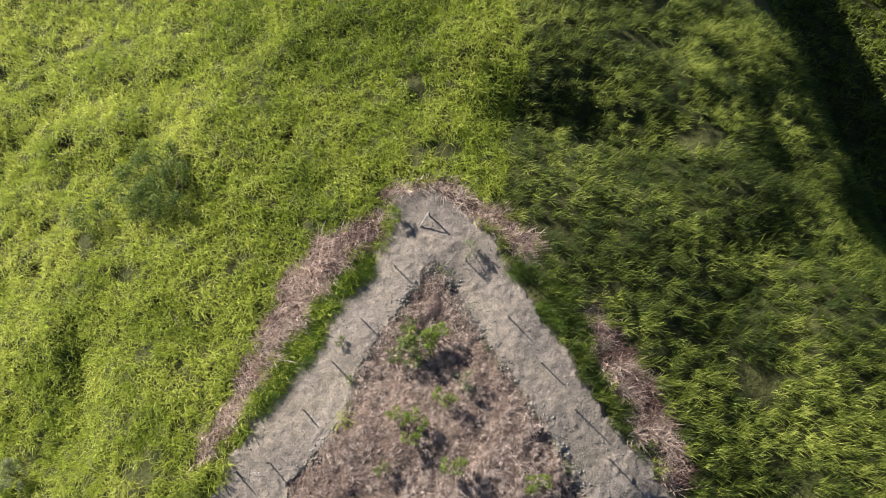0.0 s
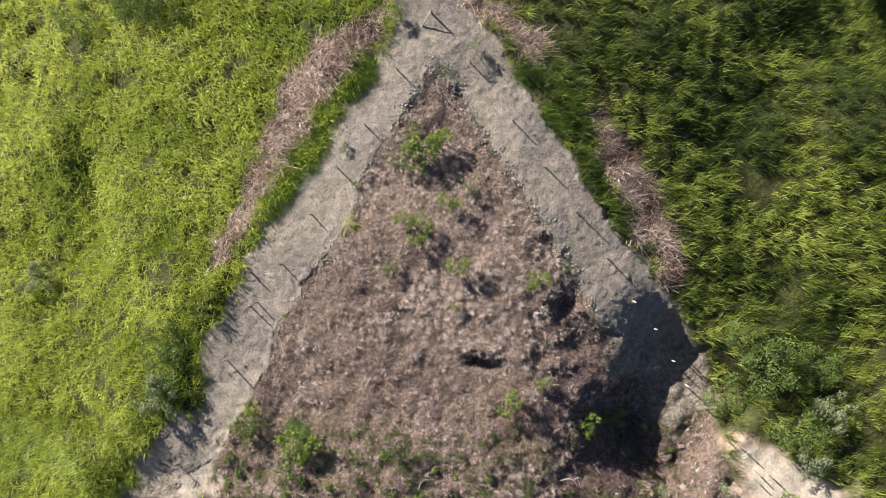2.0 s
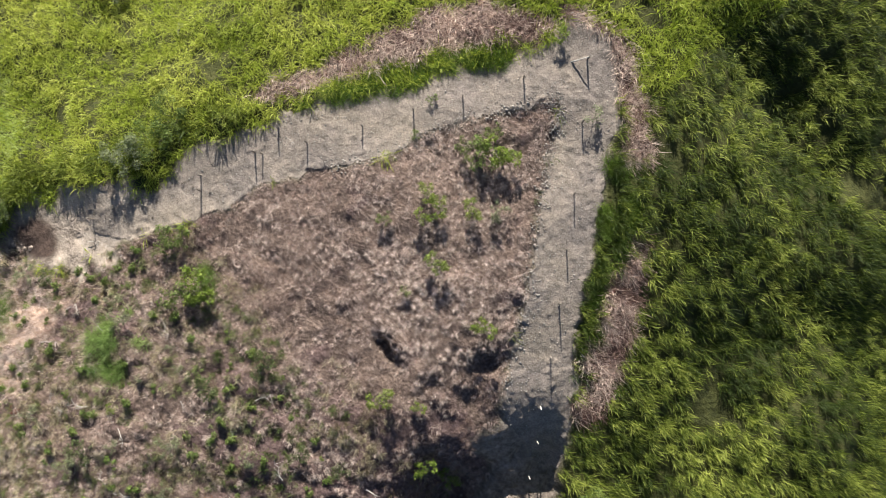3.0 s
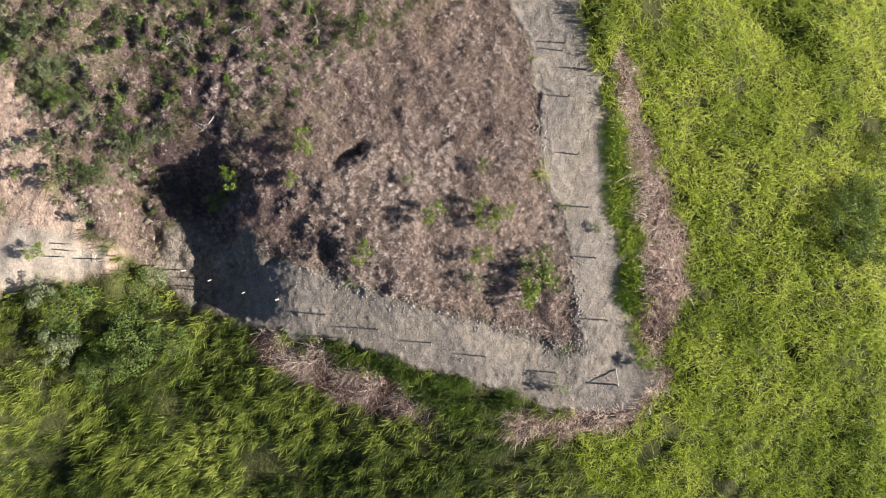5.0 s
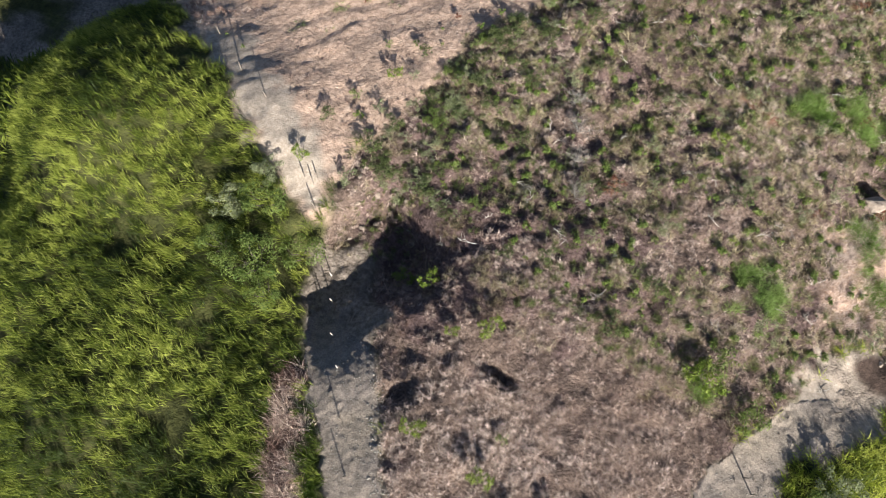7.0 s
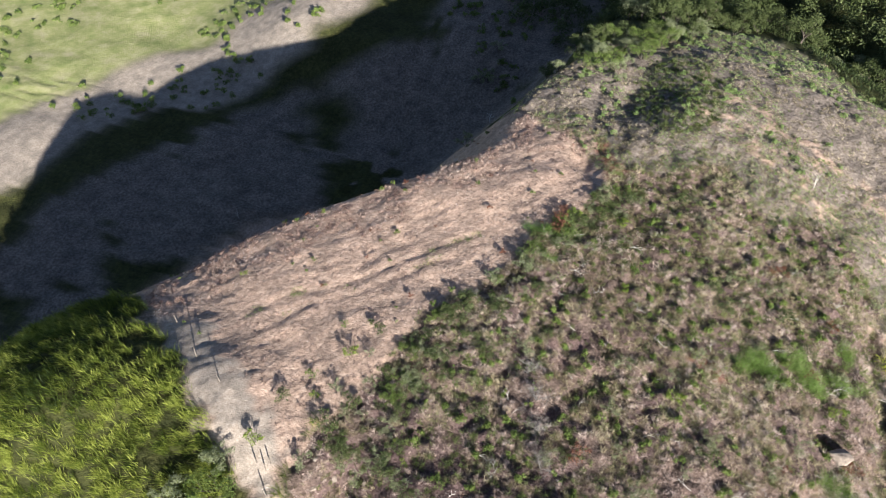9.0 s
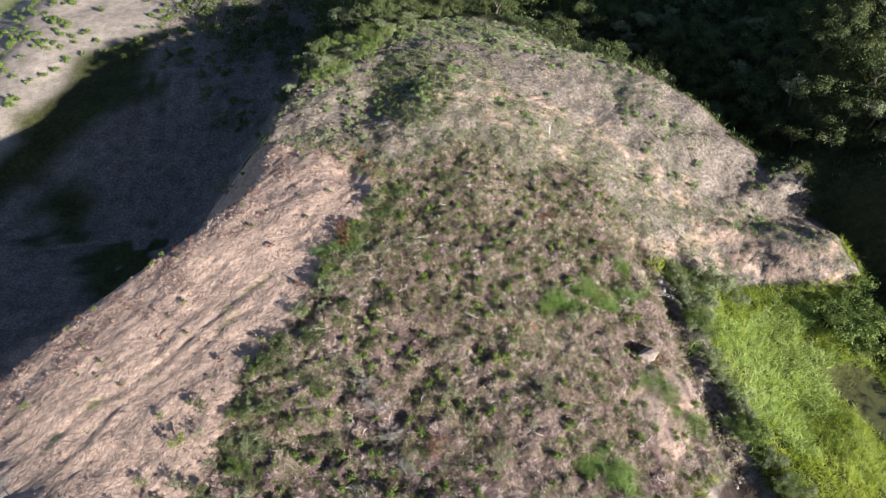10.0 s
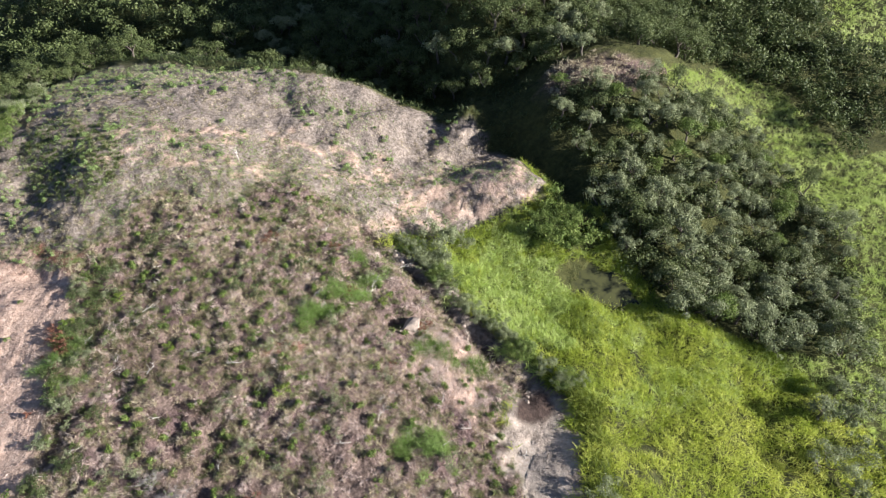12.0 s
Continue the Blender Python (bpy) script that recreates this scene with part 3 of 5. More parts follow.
ground = tagged(new("ground", ground_mesh), "rounded hill of dry scrub, bare pink sand and green meadow", "ground", kind="structure")


def ground_at(x, y):
    """Height of the sheet under a point, or under arrays of points."""
    x, y = np.asarray(x, float), np.asarray(y, float)
    i = np.clip(np.searchsorted(xs, x) - 1, 0, len(xs) - 2)
    j = np.clip(np.searchsorted(ys, y) - 1, 0, len(ys) - 2)
    a, b = (x - xs[i]) / (xs[i + 1] - xs[i]), (y - ys[j]) / (ys[j + 1] - ys[j])
    g = ground_z
    return (g[j, i] * (1 - a) + g[j, i + 1] * a) * (1 - b) + (g[j + 1, i] * (1 - a) + g[j + 1, i + 1] * a) * b


# the graded sand track, a little proud, with clods along it
txs, tys = np.arange(-37, 26, 0.14), np.arange(-31, 24, 0.14)
TX, TY = np.meshgrid(txs, tys)
on_track = ragged(TRACK_LINE, TX, TY, 0.35)
track_z = ground_at(TX, TY) + 0.05 + 0.07 * (value_noise(TX, TY, 0.45, 1) - 0.5) + 0.12 * np.maximum(value_noise(TX, TY, 0.30, 2) - 0.6, 0) * value_noise(TX, TY, 2.5, 5) * 2
edge = on_track.astype(float)
for _ in range(5):
    edge[1:-1, 1:-1] = (edge[1:-1, 1:-1] + edge[2:, 1:-1] + edge[:-2, 1:-1] + edge[1:-1, 2:] + edge[1:-1, :-2]) / 5
track_z = track_z + 0.16 * (edge < 0.96) * (edge > 0.3) * value_noise(TX, TY, 0.35, 3) ** 2 * value_noise(TX, TY, 3.0, 4) - 0.06 * (1 - np.clip(edge * 1.6, 0, 1))
verts, faces = sheet(txs, tys, track_z, on_track[:-1, :-1])
tagged(new("road", mesh_of("road", verts, faces, np.full(len(faces), 4), TRACK, True)), "graded pale sand track with clods along its edges", "dirt track", kind="structure")

# pond of the brook
pxs, pys = np.arange(-56, -43, 0.4), np.arange(-45, -29, 0.4)
PX, PY = np.meshgrid(pxs, pys)
verts, faces = sheet(pxs, pys, np.full(PX.shape, float(height(-50, -37)) + 0.4), ragged(POND_EDGE, PX, PY, 0.8)[:-1, :-1])
tagged(new("water", mesh_of("water", verts, faces, np.full(len(faces), 4), POND)), "still brook pond covered with olive scum", "pond", kind="structure")


# ---- grass ----
RNG = np.random.RandomState(11)


def scatter(x0, x1, y0, y1, per_metre, wanted):
    n = int((x1 - x0) * (y1 - y0) * per_metre)
    x, y = RNG.uniform(x0, x1, n), RNG.uniform(y0, y1, n)
    ok = wanted(x, y)
    return x[ok], y[ok]


def tufts(name, x, y, z, blades, length, width, lean, material, label, category, drift=(0.0, 0.0), tone=0.5, spread_tone=0.35, patch=6.0, slim=False):
    """One sheet of many tufts, each of a few bent blades."""
    n = len(x)
    size = 0.75 + 0.5 * RNG.rand(n)
    mood = tone + spread_tone * (RNG.rand(n) - 0.5) + 0.9 * spread_tone * (value_noise(x, y, patch, 2) - 0.5) + 0.5 * spread_tone * (value_noise(x, y, patch * 4, 3) - 0.5)
    idx = np.repeat(np.arange(n), blades)
    m = len(idx)
    turn = RNG.uniform(0, 2 * np.pi, m)
    reach = lean * (0.35 + 0.9 * RNG.rand(m))
    long = length * size[idx] * (0.6 + 0.6 * RNG.rand(m))
    dx, dy = np.cos(turn) * reach + np.broadcast_to(drift[0], n)[idx], np.sin(turn) * reach + np.broadcast_to(drift[1], n)[idx]
    flat = np.sqrt(dx * dx + dy * dy)
    up = np.sqrt(np.maximum(1 - np.minimum(flat, 0.95) ** 2, 0.08))
    base = np.stack([x[idx] + RNG.normal(0, 0.16, m) * length, y[idx] + RNG.normal(0, 0.16, m) * length, z[idx] - 0.05], -1)
    along = np.stack([dx, dy, up], -1) * long[:, None]
    mid = base + along * 0.55 + np.stack([0 * dx, 0 * dx, long * 0.10], -1)
    tip = base + along - np.stack([-0.25 * dx * long, -0.25 * dy * long, 0.16 * long], -1)
    side_turn = RNG.uniform(0, 2 * np.pi, m)
    side = np.stack([np.cos(side_turn), np.sin(side_turn), 0 * turn], -1) * (width * (0.6 + 0.8 * RNG.rand(m)))[:, None] / 2
    if slim:
        verts = np.stack([base + side, tip, base - side], 1).reshape(-1, 3)
        me = mesh_of(name, verts, np.arange(3 * m), np.full(m, 3), material, False, np.repeat(mood[idx], 3))
        return tagged(new(name, me), label, category, kind="stuff")
    verts = np.stack([base, mid + side, tip, mid - side], 1).reshape(-1, 3)
    loops = np.arange(m)[:, None] * 4 + np.array([0, 1, 3, 1, 2, 3])
    me = mesh_of(name, verts, loops, np.full(2 * m, 3), material, False, np.repeat(mood[idx], 4))
    return tagged(new(name, me), label, category, kind="stuff")


def tussocks(x, y, cell, pull, layer=0):
    """Draw scattered tufts together into tussocks about one cell apart."""
    i, j = np.floor(x / cell).astype(int), np.floor(y / cell).astype(int)
    best, cx, cy = np.full(len(x), 1e9), x.copy(), y.copy()
    for di in (-1, 0, 1):
        for dj in (-1, 0, 1):
            a, b = i + di, j + dj
            px = (a + 0.5 + 0.8 * (GRID[layer % 8, a % 256, b % 256] - 0.5)) * cell
            py = (b + 0.5 + 0.8 * (GRID[(layer + 1) % 8, a % 256, b % 256] - 0.5)) * cell
            gap = (x - px) ** 2 + (y - py) ** 2
            near = gap < best
            best, cx, cy = np.where(near, gap, best), np.where(near, px, cx), np.where(near, py, cy)
    return x + (cx - x) * pull, y + (cy - y) * pull


def meadow_here(x, y):
    r = regions(x, y)
    open_ground = ~(r["sand"] | r["bare"] | r["dry"] | r["gravel_and_pit_shade"] | r["pasture"])
    for hx, hy, rx, ry in HOLES:
        open_ground &= ((x - hx) / rx) ** 2 + ((y - hy) / ry) ** 2 > 1
    return open_ground & ~inside(KNOLL_WOOD, x, y) & ~inside(VALLEY_WOOD, x, y) & ~inside(POND_EDGE, x, y) & ~inside(STREAMSIDE, x, y) & ~inside(RIDGE_BACK, x, y) & ~ragged(SHADY_GULLY, x, y, 0.8) & (y > -64)


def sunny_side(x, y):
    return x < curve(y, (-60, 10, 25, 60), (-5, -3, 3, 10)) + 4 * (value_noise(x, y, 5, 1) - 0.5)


x, y = scatter(-62, 14, -62, 54, 6.5, lambda x, y: meadow_here(x, y) & sunny_side(x, y) & (~ragged(PALE_MEADOW, x, y, 3.2, 3.0) | (value_noise(x, y, 0.8, 3) > 0.62)) & (value_noise(x, y, 1.5, 4) > 0.16))
tufts("meadow_grass", x, y, ground_at(x, y), 11, 0.95, 0.056, 0.85, MEADOW, "dense yellow-green meadow grass on the sunny slope", "grass", (0.22, -0.16), 0.47 + 0.14 * step(-x, 14, 34) - 0.14 * step(-y, 6, 20) * step(-x, 30, 36) + 0.35 * (value_noise(x, y, 5.0, 4) - 0.5), 0.42, 2.5)
x, y = scatter(-110, -60, -60, 20, 3.0, lambda x, y: meadow_here(x, y) | inside(KNOLL_GRASS, x, y) & ~inside(VALLEY_WOOD, x, y))
tufts("far_meadow_grass", x, y, ground_at(x, y), 16, 0.95, 0.06, 0.8, PALE_GRASS, "bright meadow grass beyond the brook", "grass", (0.1, -0.1), 0.50, 0.4, 6.0, True)
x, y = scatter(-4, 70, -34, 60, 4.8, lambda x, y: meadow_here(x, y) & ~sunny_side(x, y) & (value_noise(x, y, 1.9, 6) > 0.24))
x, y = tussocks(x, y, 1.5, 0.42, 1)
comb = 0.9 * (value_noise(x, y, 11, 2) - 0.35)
# Tone carries slope light too: lighter in the east, darker to the north.
tufts("tall_grass", x, y, ground_at(x, y), 13, 1.25, 0.046, 0.50, SHADE_TONED_MEADOW, "tall wind-combed grass on the shaded slope", "grass", (0.50 * np.cos(comb), 0.50 * np.sin(comb)), 0.30 + 0.24 * step(x, 24, 40) * (1 - step(y, -6, 10)) - 0.19 * step(y, -2, 12) * step(x, 9, 22), 1.1, 4.5)
# Uses the shade-darkened meadow green along the bank and gully edge.
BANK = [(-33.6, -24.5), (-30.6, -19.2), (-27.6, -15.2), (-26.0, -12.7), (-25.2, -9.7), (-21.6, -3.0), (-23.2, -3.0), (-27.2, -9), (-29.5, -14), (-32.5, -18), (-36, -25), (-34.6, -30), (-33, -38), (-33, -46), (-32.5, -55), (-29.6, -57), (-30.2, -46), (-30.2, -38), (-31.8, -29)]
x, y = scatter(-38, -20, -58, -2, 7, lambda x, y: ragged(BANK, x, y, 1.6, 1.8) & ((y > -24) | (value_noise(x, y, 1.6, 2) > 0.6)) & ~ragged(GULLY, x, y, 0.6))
tufts("bank_grass", x, y, ground_at(x, y), 14, 1.5, 0.06, 0.6, SHADE_TONED_MEADOW, "tall shade-toned green grass along the edge of the sand", "grass", (0.1, -0.05), 0.42, 0.6, 2.0)
# Dark tufts added on the open valley side, standing in for its deep shade.
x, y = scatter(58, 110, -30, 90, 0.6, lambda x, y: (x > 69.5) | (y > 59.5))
tufts("valley_grass", x, y, ground_at(x, y), 10, 2.0, 0.2, 0.6, SHADE_TONED_MEADOW, "rank grass down the valley side, shade put into its colour", "grass", (0.2, -0.1), 0.25, 0.4, 9.0)
x, y = scatter(-52, -30, -54, -28, 6.5, lambda x, y: ragged(PALE_MEADOW, x, y, 3.2, 3.0) & ~inside(POND_EDGE, x, y))
tufts("pale_meadow_grass", x, y, ground_at(x, y), 11, 1.0, 0.07, 0.85, PALE_GRASS, "pale mint-green seeding grass beside the brook", "grass", (0.12, -0.1), 0.55, 0.5, 5.0)
x, y = scatter(-62, -30, -54, -2, 3.4, lambda x, y: meadow_here(x, y) & (value_noise(x, y, 5.0, 6) > 0.30) & (y < -12 - 0.3 * (x + 62)))
tufts("feathery_grass", x, y, ground_at(x, y), 20, 1.1, 0.040, 0.8, PALE_GRASS, "feathery pale grass mixed into the meadow", "grass", (0.2, -0.15), 0.40, 0.6, 3.0, True)
x, y = scatter(-22, 16, -4, 18, 22, lambda x, y: any_of(STRIPS, x, y, 0.5) & (value_noise(x, y, 1.2, 4) > 0.28 + 0.14 * step(x, 0, 4)))
tufts("lush_grass", x, y, ground_at(x, y), 24, 0.95, 0.036, 0.7, LUSH, "lush green grass strip beside the sand track", "grass", (0.05, -0.05), 0.5, 0.5, 2.0, True)
x, y = scatter(-26, 22, -6, 26, 9, lambda x, y: any_of(FRINGES, x, y, 0.6) & ~ragged(TRACK_LINE, x, y, 0.35) & ~any_of(STRIPS, x, y, 0.4))
# Tone drops on the right-hand fringe, putting its weaker light into the straw.
tufts("withered_grass", x, y, ground_at(x, y), 16, 1.0, 0.036, 0.95, PALE_STRAW, "withered flattened grass beside the sand track", "dry grass", (0.45, -0.05), 0.42 - 0.27 * step(x, 3, 8), 1.2, 1.0)
x, y = scatter(-32, 24, -70, 17, 10, lambda x, y: ragged(SCRUB, x, y, 0.5) & ~ragged(HOLLOW, x, y, 0.7) & (~ragged(TRACK_LINE, x, y, 0.35) | (RNG.rand(len(x)) < 0.02)) & (value_noise(x, y, 0.9, 6) + 0.45 * (value_noise(x, y, 3.6, 2) - 0.5) > 0.30 + 0.22 * step(-y, 12, 28)))
x, y = tussocks(x, y, 0.72, 0.38, 0)
tufts("dry_grass", x, y, ground_at(x, y), 26, 0.44, 0.030, 0.85, STRAW, "cut dry straw-brown grass tufts on the hilltop", "dry grass", (0.1, -0.05), 0.50 - 0.30 * bump(x, y, 9, -19, 9, 9, -25) - 0.12 * bump(x, y, 8, -8, 6, 6) + 0.4 * (value_noise(x, y, 2.8, 5) - 0.5), 0.5, 5.0, True)
x, y = scatter(-44, 22, -95, -16, 5.2, lambda x, y: (ragged(SCRUB, x, y, 0.5) | (inside(RIDGE_BACK, x, y) & (RNG.rand(len(x)) < 0.42 - 0.36 * step(-y, 60, 82) - 0.36 * step(-x, 24, 40)))) & (value_noise(0.8 * x + 0.6 * y, 0.8 * y - 0.6 * x, 2.6, 1) * 0.45 + value_noise(0.5 * x - 0.87 * y, 0.87 * x + 0.5 * y, 1.1, 3) * 0.25 + value_noise(x, y, 9, 5) * 0.4 > 0.445 + 0.011 * np.maximum(y + 40, 0) + 0.004 * np.minimum(y + 40, 0)))
x, y = tussocks(x, y, 1.1, 0.5, 2)
tufts("regrowth", x, y, ground_at(x, y), 17, 0.5, 0.042, 0.8, RIDGE_LEAF, "sparse green regrowth among the dry tufts", "grass", (0, 0), 0.42, 0.5, 3.0, True)
x, y = scatter(-30, 12, -62, -14, 12, lambda x, y: any_of(LUSH_PATCHES, x, y, 1.3) & (value_noise(x, y, 1.2, 2) > 0.42))
tufts("green_patches", x, y, ground_at(x, y), 24, 1.1, 0.034, 0.7, FRESH, "fresh green grass patches among dry tufts", "grass", (0.1, -0.05), 0.5, 0.5, 3.0, True)
x, y = scatter(-30, -18, -40, -24, 12, lambda x, y: any_of(STRAW_PATCHES, x, y, 0.8))
tufts("straw_patch", x, y, ground_at(x, y), 22, 0.7, 0.030, 0.9, STRAW, "flattened pale straw near the gully", "dry grass", (0.2, -0.2), 0.66, 0.6, 2.0, True)
x, y = scatter(-54, 22, -122, -52, 3.6, lambda x, y: ragged(RIDGE_BACK, x, y, 1.2) & ~inside(SCRUB, x, y) & (value_noise(x, y, 3.2, 6) > 0.4))
x, y = tussocks(x, y, 1.0, 0.5, 3)
tufts("ridge_grass", x, y, ground_at(x, y), 14, 0.42, 0.036, 0.85, OLIVE_STRAW, "thin pale grass on the stony ridge", "dry grass", (0.1, -0.1), 0.36, 0.6, 6.0, True)
x, y = scatter(-54, 22, -122, -52, 3.2, lambda x, y: ragged(RIDGE_BACK, x, y, 1.2) & ~inside(SCRUB, x, y) & (value_noise(x * 0.6 - y * 0.5, y * 1.2 + x, 8, 2) + 0.5 * value_noise(x, y, 2.5, 3) + 0.3 * any_of(GREEN_RIDGE, x, y, 1.5) > 0.69))
tufts("ridge_green", x, y, ground_at(x, y), 16, 0.42, 0.042, 0.85, RIDGE_GREEN, "pale green patches on the stony ridge", "grass", (0, 0), 0.52, 0.4, 6.0, True)
x, y = scatter(4, 56, -80, -22, 5.5, lambda x, y: ragged(BARE_SLOPE, x, y, 0.9) & ~inside(PALE_CORNER, x, y) & ~inside(SCRUB, x, y) & (value_noise(x * 0.6 + y * 0.5, y * 1.4 - x * 1.1, 1.6, 4) > 0.54))
x, y = tussocks(x, y, 0.7, 0.5, 5)
tufts("sand_stubble", x, y, ground_at(x, y), 7, 0.26, 0.04, 0.95, STRAW, "pinkish stubble on the bare sand slope", "dry grass", (0, 0), 0.22, 0.5, 4.0)
x, y = scatter(-200, -108, -86, -20, 1.3, lambda x, y: inside(WEST_PASTURE, x, y) & ~inside(VALLEY_WOOD, x, y) & (np.hypot(x, y) < 190))
tufts("pasture_grass", x, y, ground_at(x, y), 7, 1.0, 0.14, 0.85, PALE_GRASS, "pale green pasture grass beyond the woods", "grass", (0.1, -0.1), 0.5, 0.4, 9.0)
# Low tone darkens the strip beside the ridge, painting in shade under the woods.
x, y = scatter(-150, 24, -170, -56, 0.8, lambda x, y: (inside(VALLEY_WOOD, x, y) | (inside(KNOLL_WOOD, x, y) & ~inside(KNOLL_TOP, x, y)) | inside([(-22, -113), (-29, -98), (-38, -87), (-45, -76), (-57, -62), (-66, -68), (-66, -78), (-50, -100), (-34, -128), (-14, -130)], x, y)) & ~inside(RIDGE_BACK, x, y) & (np.hypot(x, y) < 165))
tufts("undergrowth", x, y, ground_at(x, y), 8, 1.1, 0.13, 0.8, TREE_LEAF, "rank undergrowth at the foot of the woods, shade put into its tone", "undergrowth", (0, 0), 0.2, 0.4, 5.0)
x, y = scatter(-44, 22, -98, -14, 5.5, lambda x, y: (ragged(SCRUB, x, y, 0.5) | (inside(RIDGE_BACK, x, y) & (RNG.rand(len(x)) < 0.40 - 0.36 * step(-y, 60, 82) - 0.36 * step(-x, 24, 40)))) & (value_noise(x, y, 1.3, 2) + 0.5 * value_noise(x, y, 6, 1) > 0.62 + 0.35 * step(y, -38, -18)))
x, y = tussocks(x, y, 0.8, 0.45, 4)
tufts("weathered_grass", x, y, ground_at(x, y), 22, 0.6, 0.034, 0.8, OLIVE_STRAW, "weathered olive-grey grass tufts on the hilltop", "dry grass", (0.1, -0.05), 0.36, 0.7, 3.0, True)
x, y = scatter(6, 64, -80, -27, 8.0, lambda x, y: inside(BARE_SLOPE, x, y) & ~inside(PALE_CORNER, x, y) & ~inside(SCRUB, x, y) & (value_noise(x, y, 1.4, 6) > 0.42) & (np.abs(x - curve(y, BREAK_Y, BREAK_X) + 4.0) < 9.0 * value_noise(x, y, 4.0, 3)))
x, y = tussocks(x, y, 0.85, 0.5, 6)
tufts("withered_stubble", x, y, ground_at(x, y), 20, 0.42, 0.032, 0.85, PALE_STRAW, "dark withered stubble along the edge of the sand slope", "dry grass", (0.1, -0.1), 0.22, 0.6, 2.0, True)
x, y = scatter(14, 38, -54, -32, 9.0, lambda x, y: (line_gap(RUTS, x, y) < 0.6) & (value_noise(x, y, 1.8, 5) > 0.55))
tufts("rut_weeds", x, y, ground_at(x, y), 14, 0.35, 0.035, 0.85, RIDGE_LEAF, "low green weeds along the old wheel ruts", "weeds", (0, 0), 0.6, 0.5, 2.0, True)
x, y = scatter(-10, 6, -99, -76, 6.0, lambda x, y: ragged([(-1, -77.5), (-6, -79), (-8, -90), (-5, -98), (3, -97), (4, -86)], x, y, 2.0, 3.0) & (value_noise(x, y, 1.6, 5) > 0.35))
x, y = tussocks(x, y, 1.1, 0.5, 1)
tufts("ridge_herbs", x, y, ground_at(x, y), 10, 0.5, 0.06, 0.8, RIDGE_LEAF, "low dark green herbs on the brow of the ridge", "herbs", (0, 0), 0.30, 0.5, 3.0)
x, y = scatter(-80, -64, -75, -50, 4.0, lambda x, y: ragged(KNOLL_TOP, x, y, 1.5))
tufts("knoll_grass", x, y, ground_at(x, y), 9, 0.6, 0.07, 0.85, OLIVE_STRAW, "pale dry grass on top of the knoll", "dry grass", (0.1, -0.05), 0.6, 0.4, 4.0)


# ---- things ----
def part(name, me, parent, label=""):
    ob = new(name, me)
    ob.parent = parent
    return tagged(ob, label) if label else ob


def tube(points, radii, sides=6):
    """Corners and faces of a tapered, crooked stem."""
    verts, faces = [], []
    for n, (p, r) in enumerate(zip(points, radii)):
        a = Vector(points[min(n + 1, len(points) - 1)]) - Vector(points[max(n - 1, 0)])
        a.normalize()
        b = a.orthogonal().normalized()
        c = a.cross(b)
        for k in range(sides):
            t = 2 * math.pi * k / sides
            verts.append(Vector(p) + (b * math.cos(t) + c * math.sin(t)) * r)
    for n in range(len(points) - 1):
        for k in range(sides):
            faces.append((n * sides + k, n * sides + (k + 1) % sides, (n + 1) * sides + (k + 1) % sides, (n + 1) * sides + k))
    faces.append(tuple(range(sides))[::-1])
    faces.append(tuple((len(points) - 1) * sides + k for k in range(sides)))
    return verts, faces


def joined(name, pieces, material):
    """One mesh out of several (corners, faces)."""
    verts, faces = [], []
    for v, f in pieces:
        faces += [tuple(i + len(verts) for i in face) for face in f]
        verts += [tuple(p) for p in v]
    me = bpy.data.meshes.new(name)
    me.from_pydata(verts, [], faces)
    me.materials.append(material)
    me.update()
    return me


def foliage(name, lobes, count, leaf, material, rng, fill=0.35):
    """Many small leaf clumps on and in a few lobes (x, y, z, radius, squash)."""
    weights = np.array([l[3] ** 2 for l in lobes])
    pick = rng.choice(len(lobes), count, p=weights / weights.sum())
    L = np.array(lobes)[pick]
    d = rng.normal(size=(count, 3))
    d /= np.linalg.norm(d, axis=1)[:, None]
    d[:, 2] = np.where(d[:, 2] < -0.45, -d[:, 2], d[:, 2])
    r = L[:, 3] * (1 - fill * rng.rand(count) ** 1.5) * (0.75 + 0.55 * rng.rand(count) ** 1.5)
    centre = L[:, :3] + d * np.stack([r, r, r * L[:, 4]], -1)
    normal = d + rng.normal(scale=0.6, size=(count, 3))
    normal /= np.linalg.norm(normal, axis=1)[:, None]
    a = np.cross(normal, rng.normal(size=(count, 3)))
    a /= np.linalg.norm(a, axis=1)[:, None]
    b = np.cross(normal, a)
    s = leaf * (0.6 + 0.8 * rng.rand(count))[:, None]
    verts = np.stack([centre - a * s, centre - b * s * 0.55 + normal * s * 0.2, centre + a * s, centre + b * s * 0.55 + normal * s * 0.2], 1).reshape(-1, 3)
    k = np.arange(count)[:, None] * 4
    loops = np.concatenate([k + [0, 1, 2], k + [0, 2, 3]], 1)
    tones = np.repeat(0.45 + 0.3 * (rng.rand(len(lobes))[pick] - 0.5) + 0.2 * (rng.rand(count) - 0.5), 4)
    return mesh_of(name, verts, loops, np.full(2 * count, 3), material, False, tones)


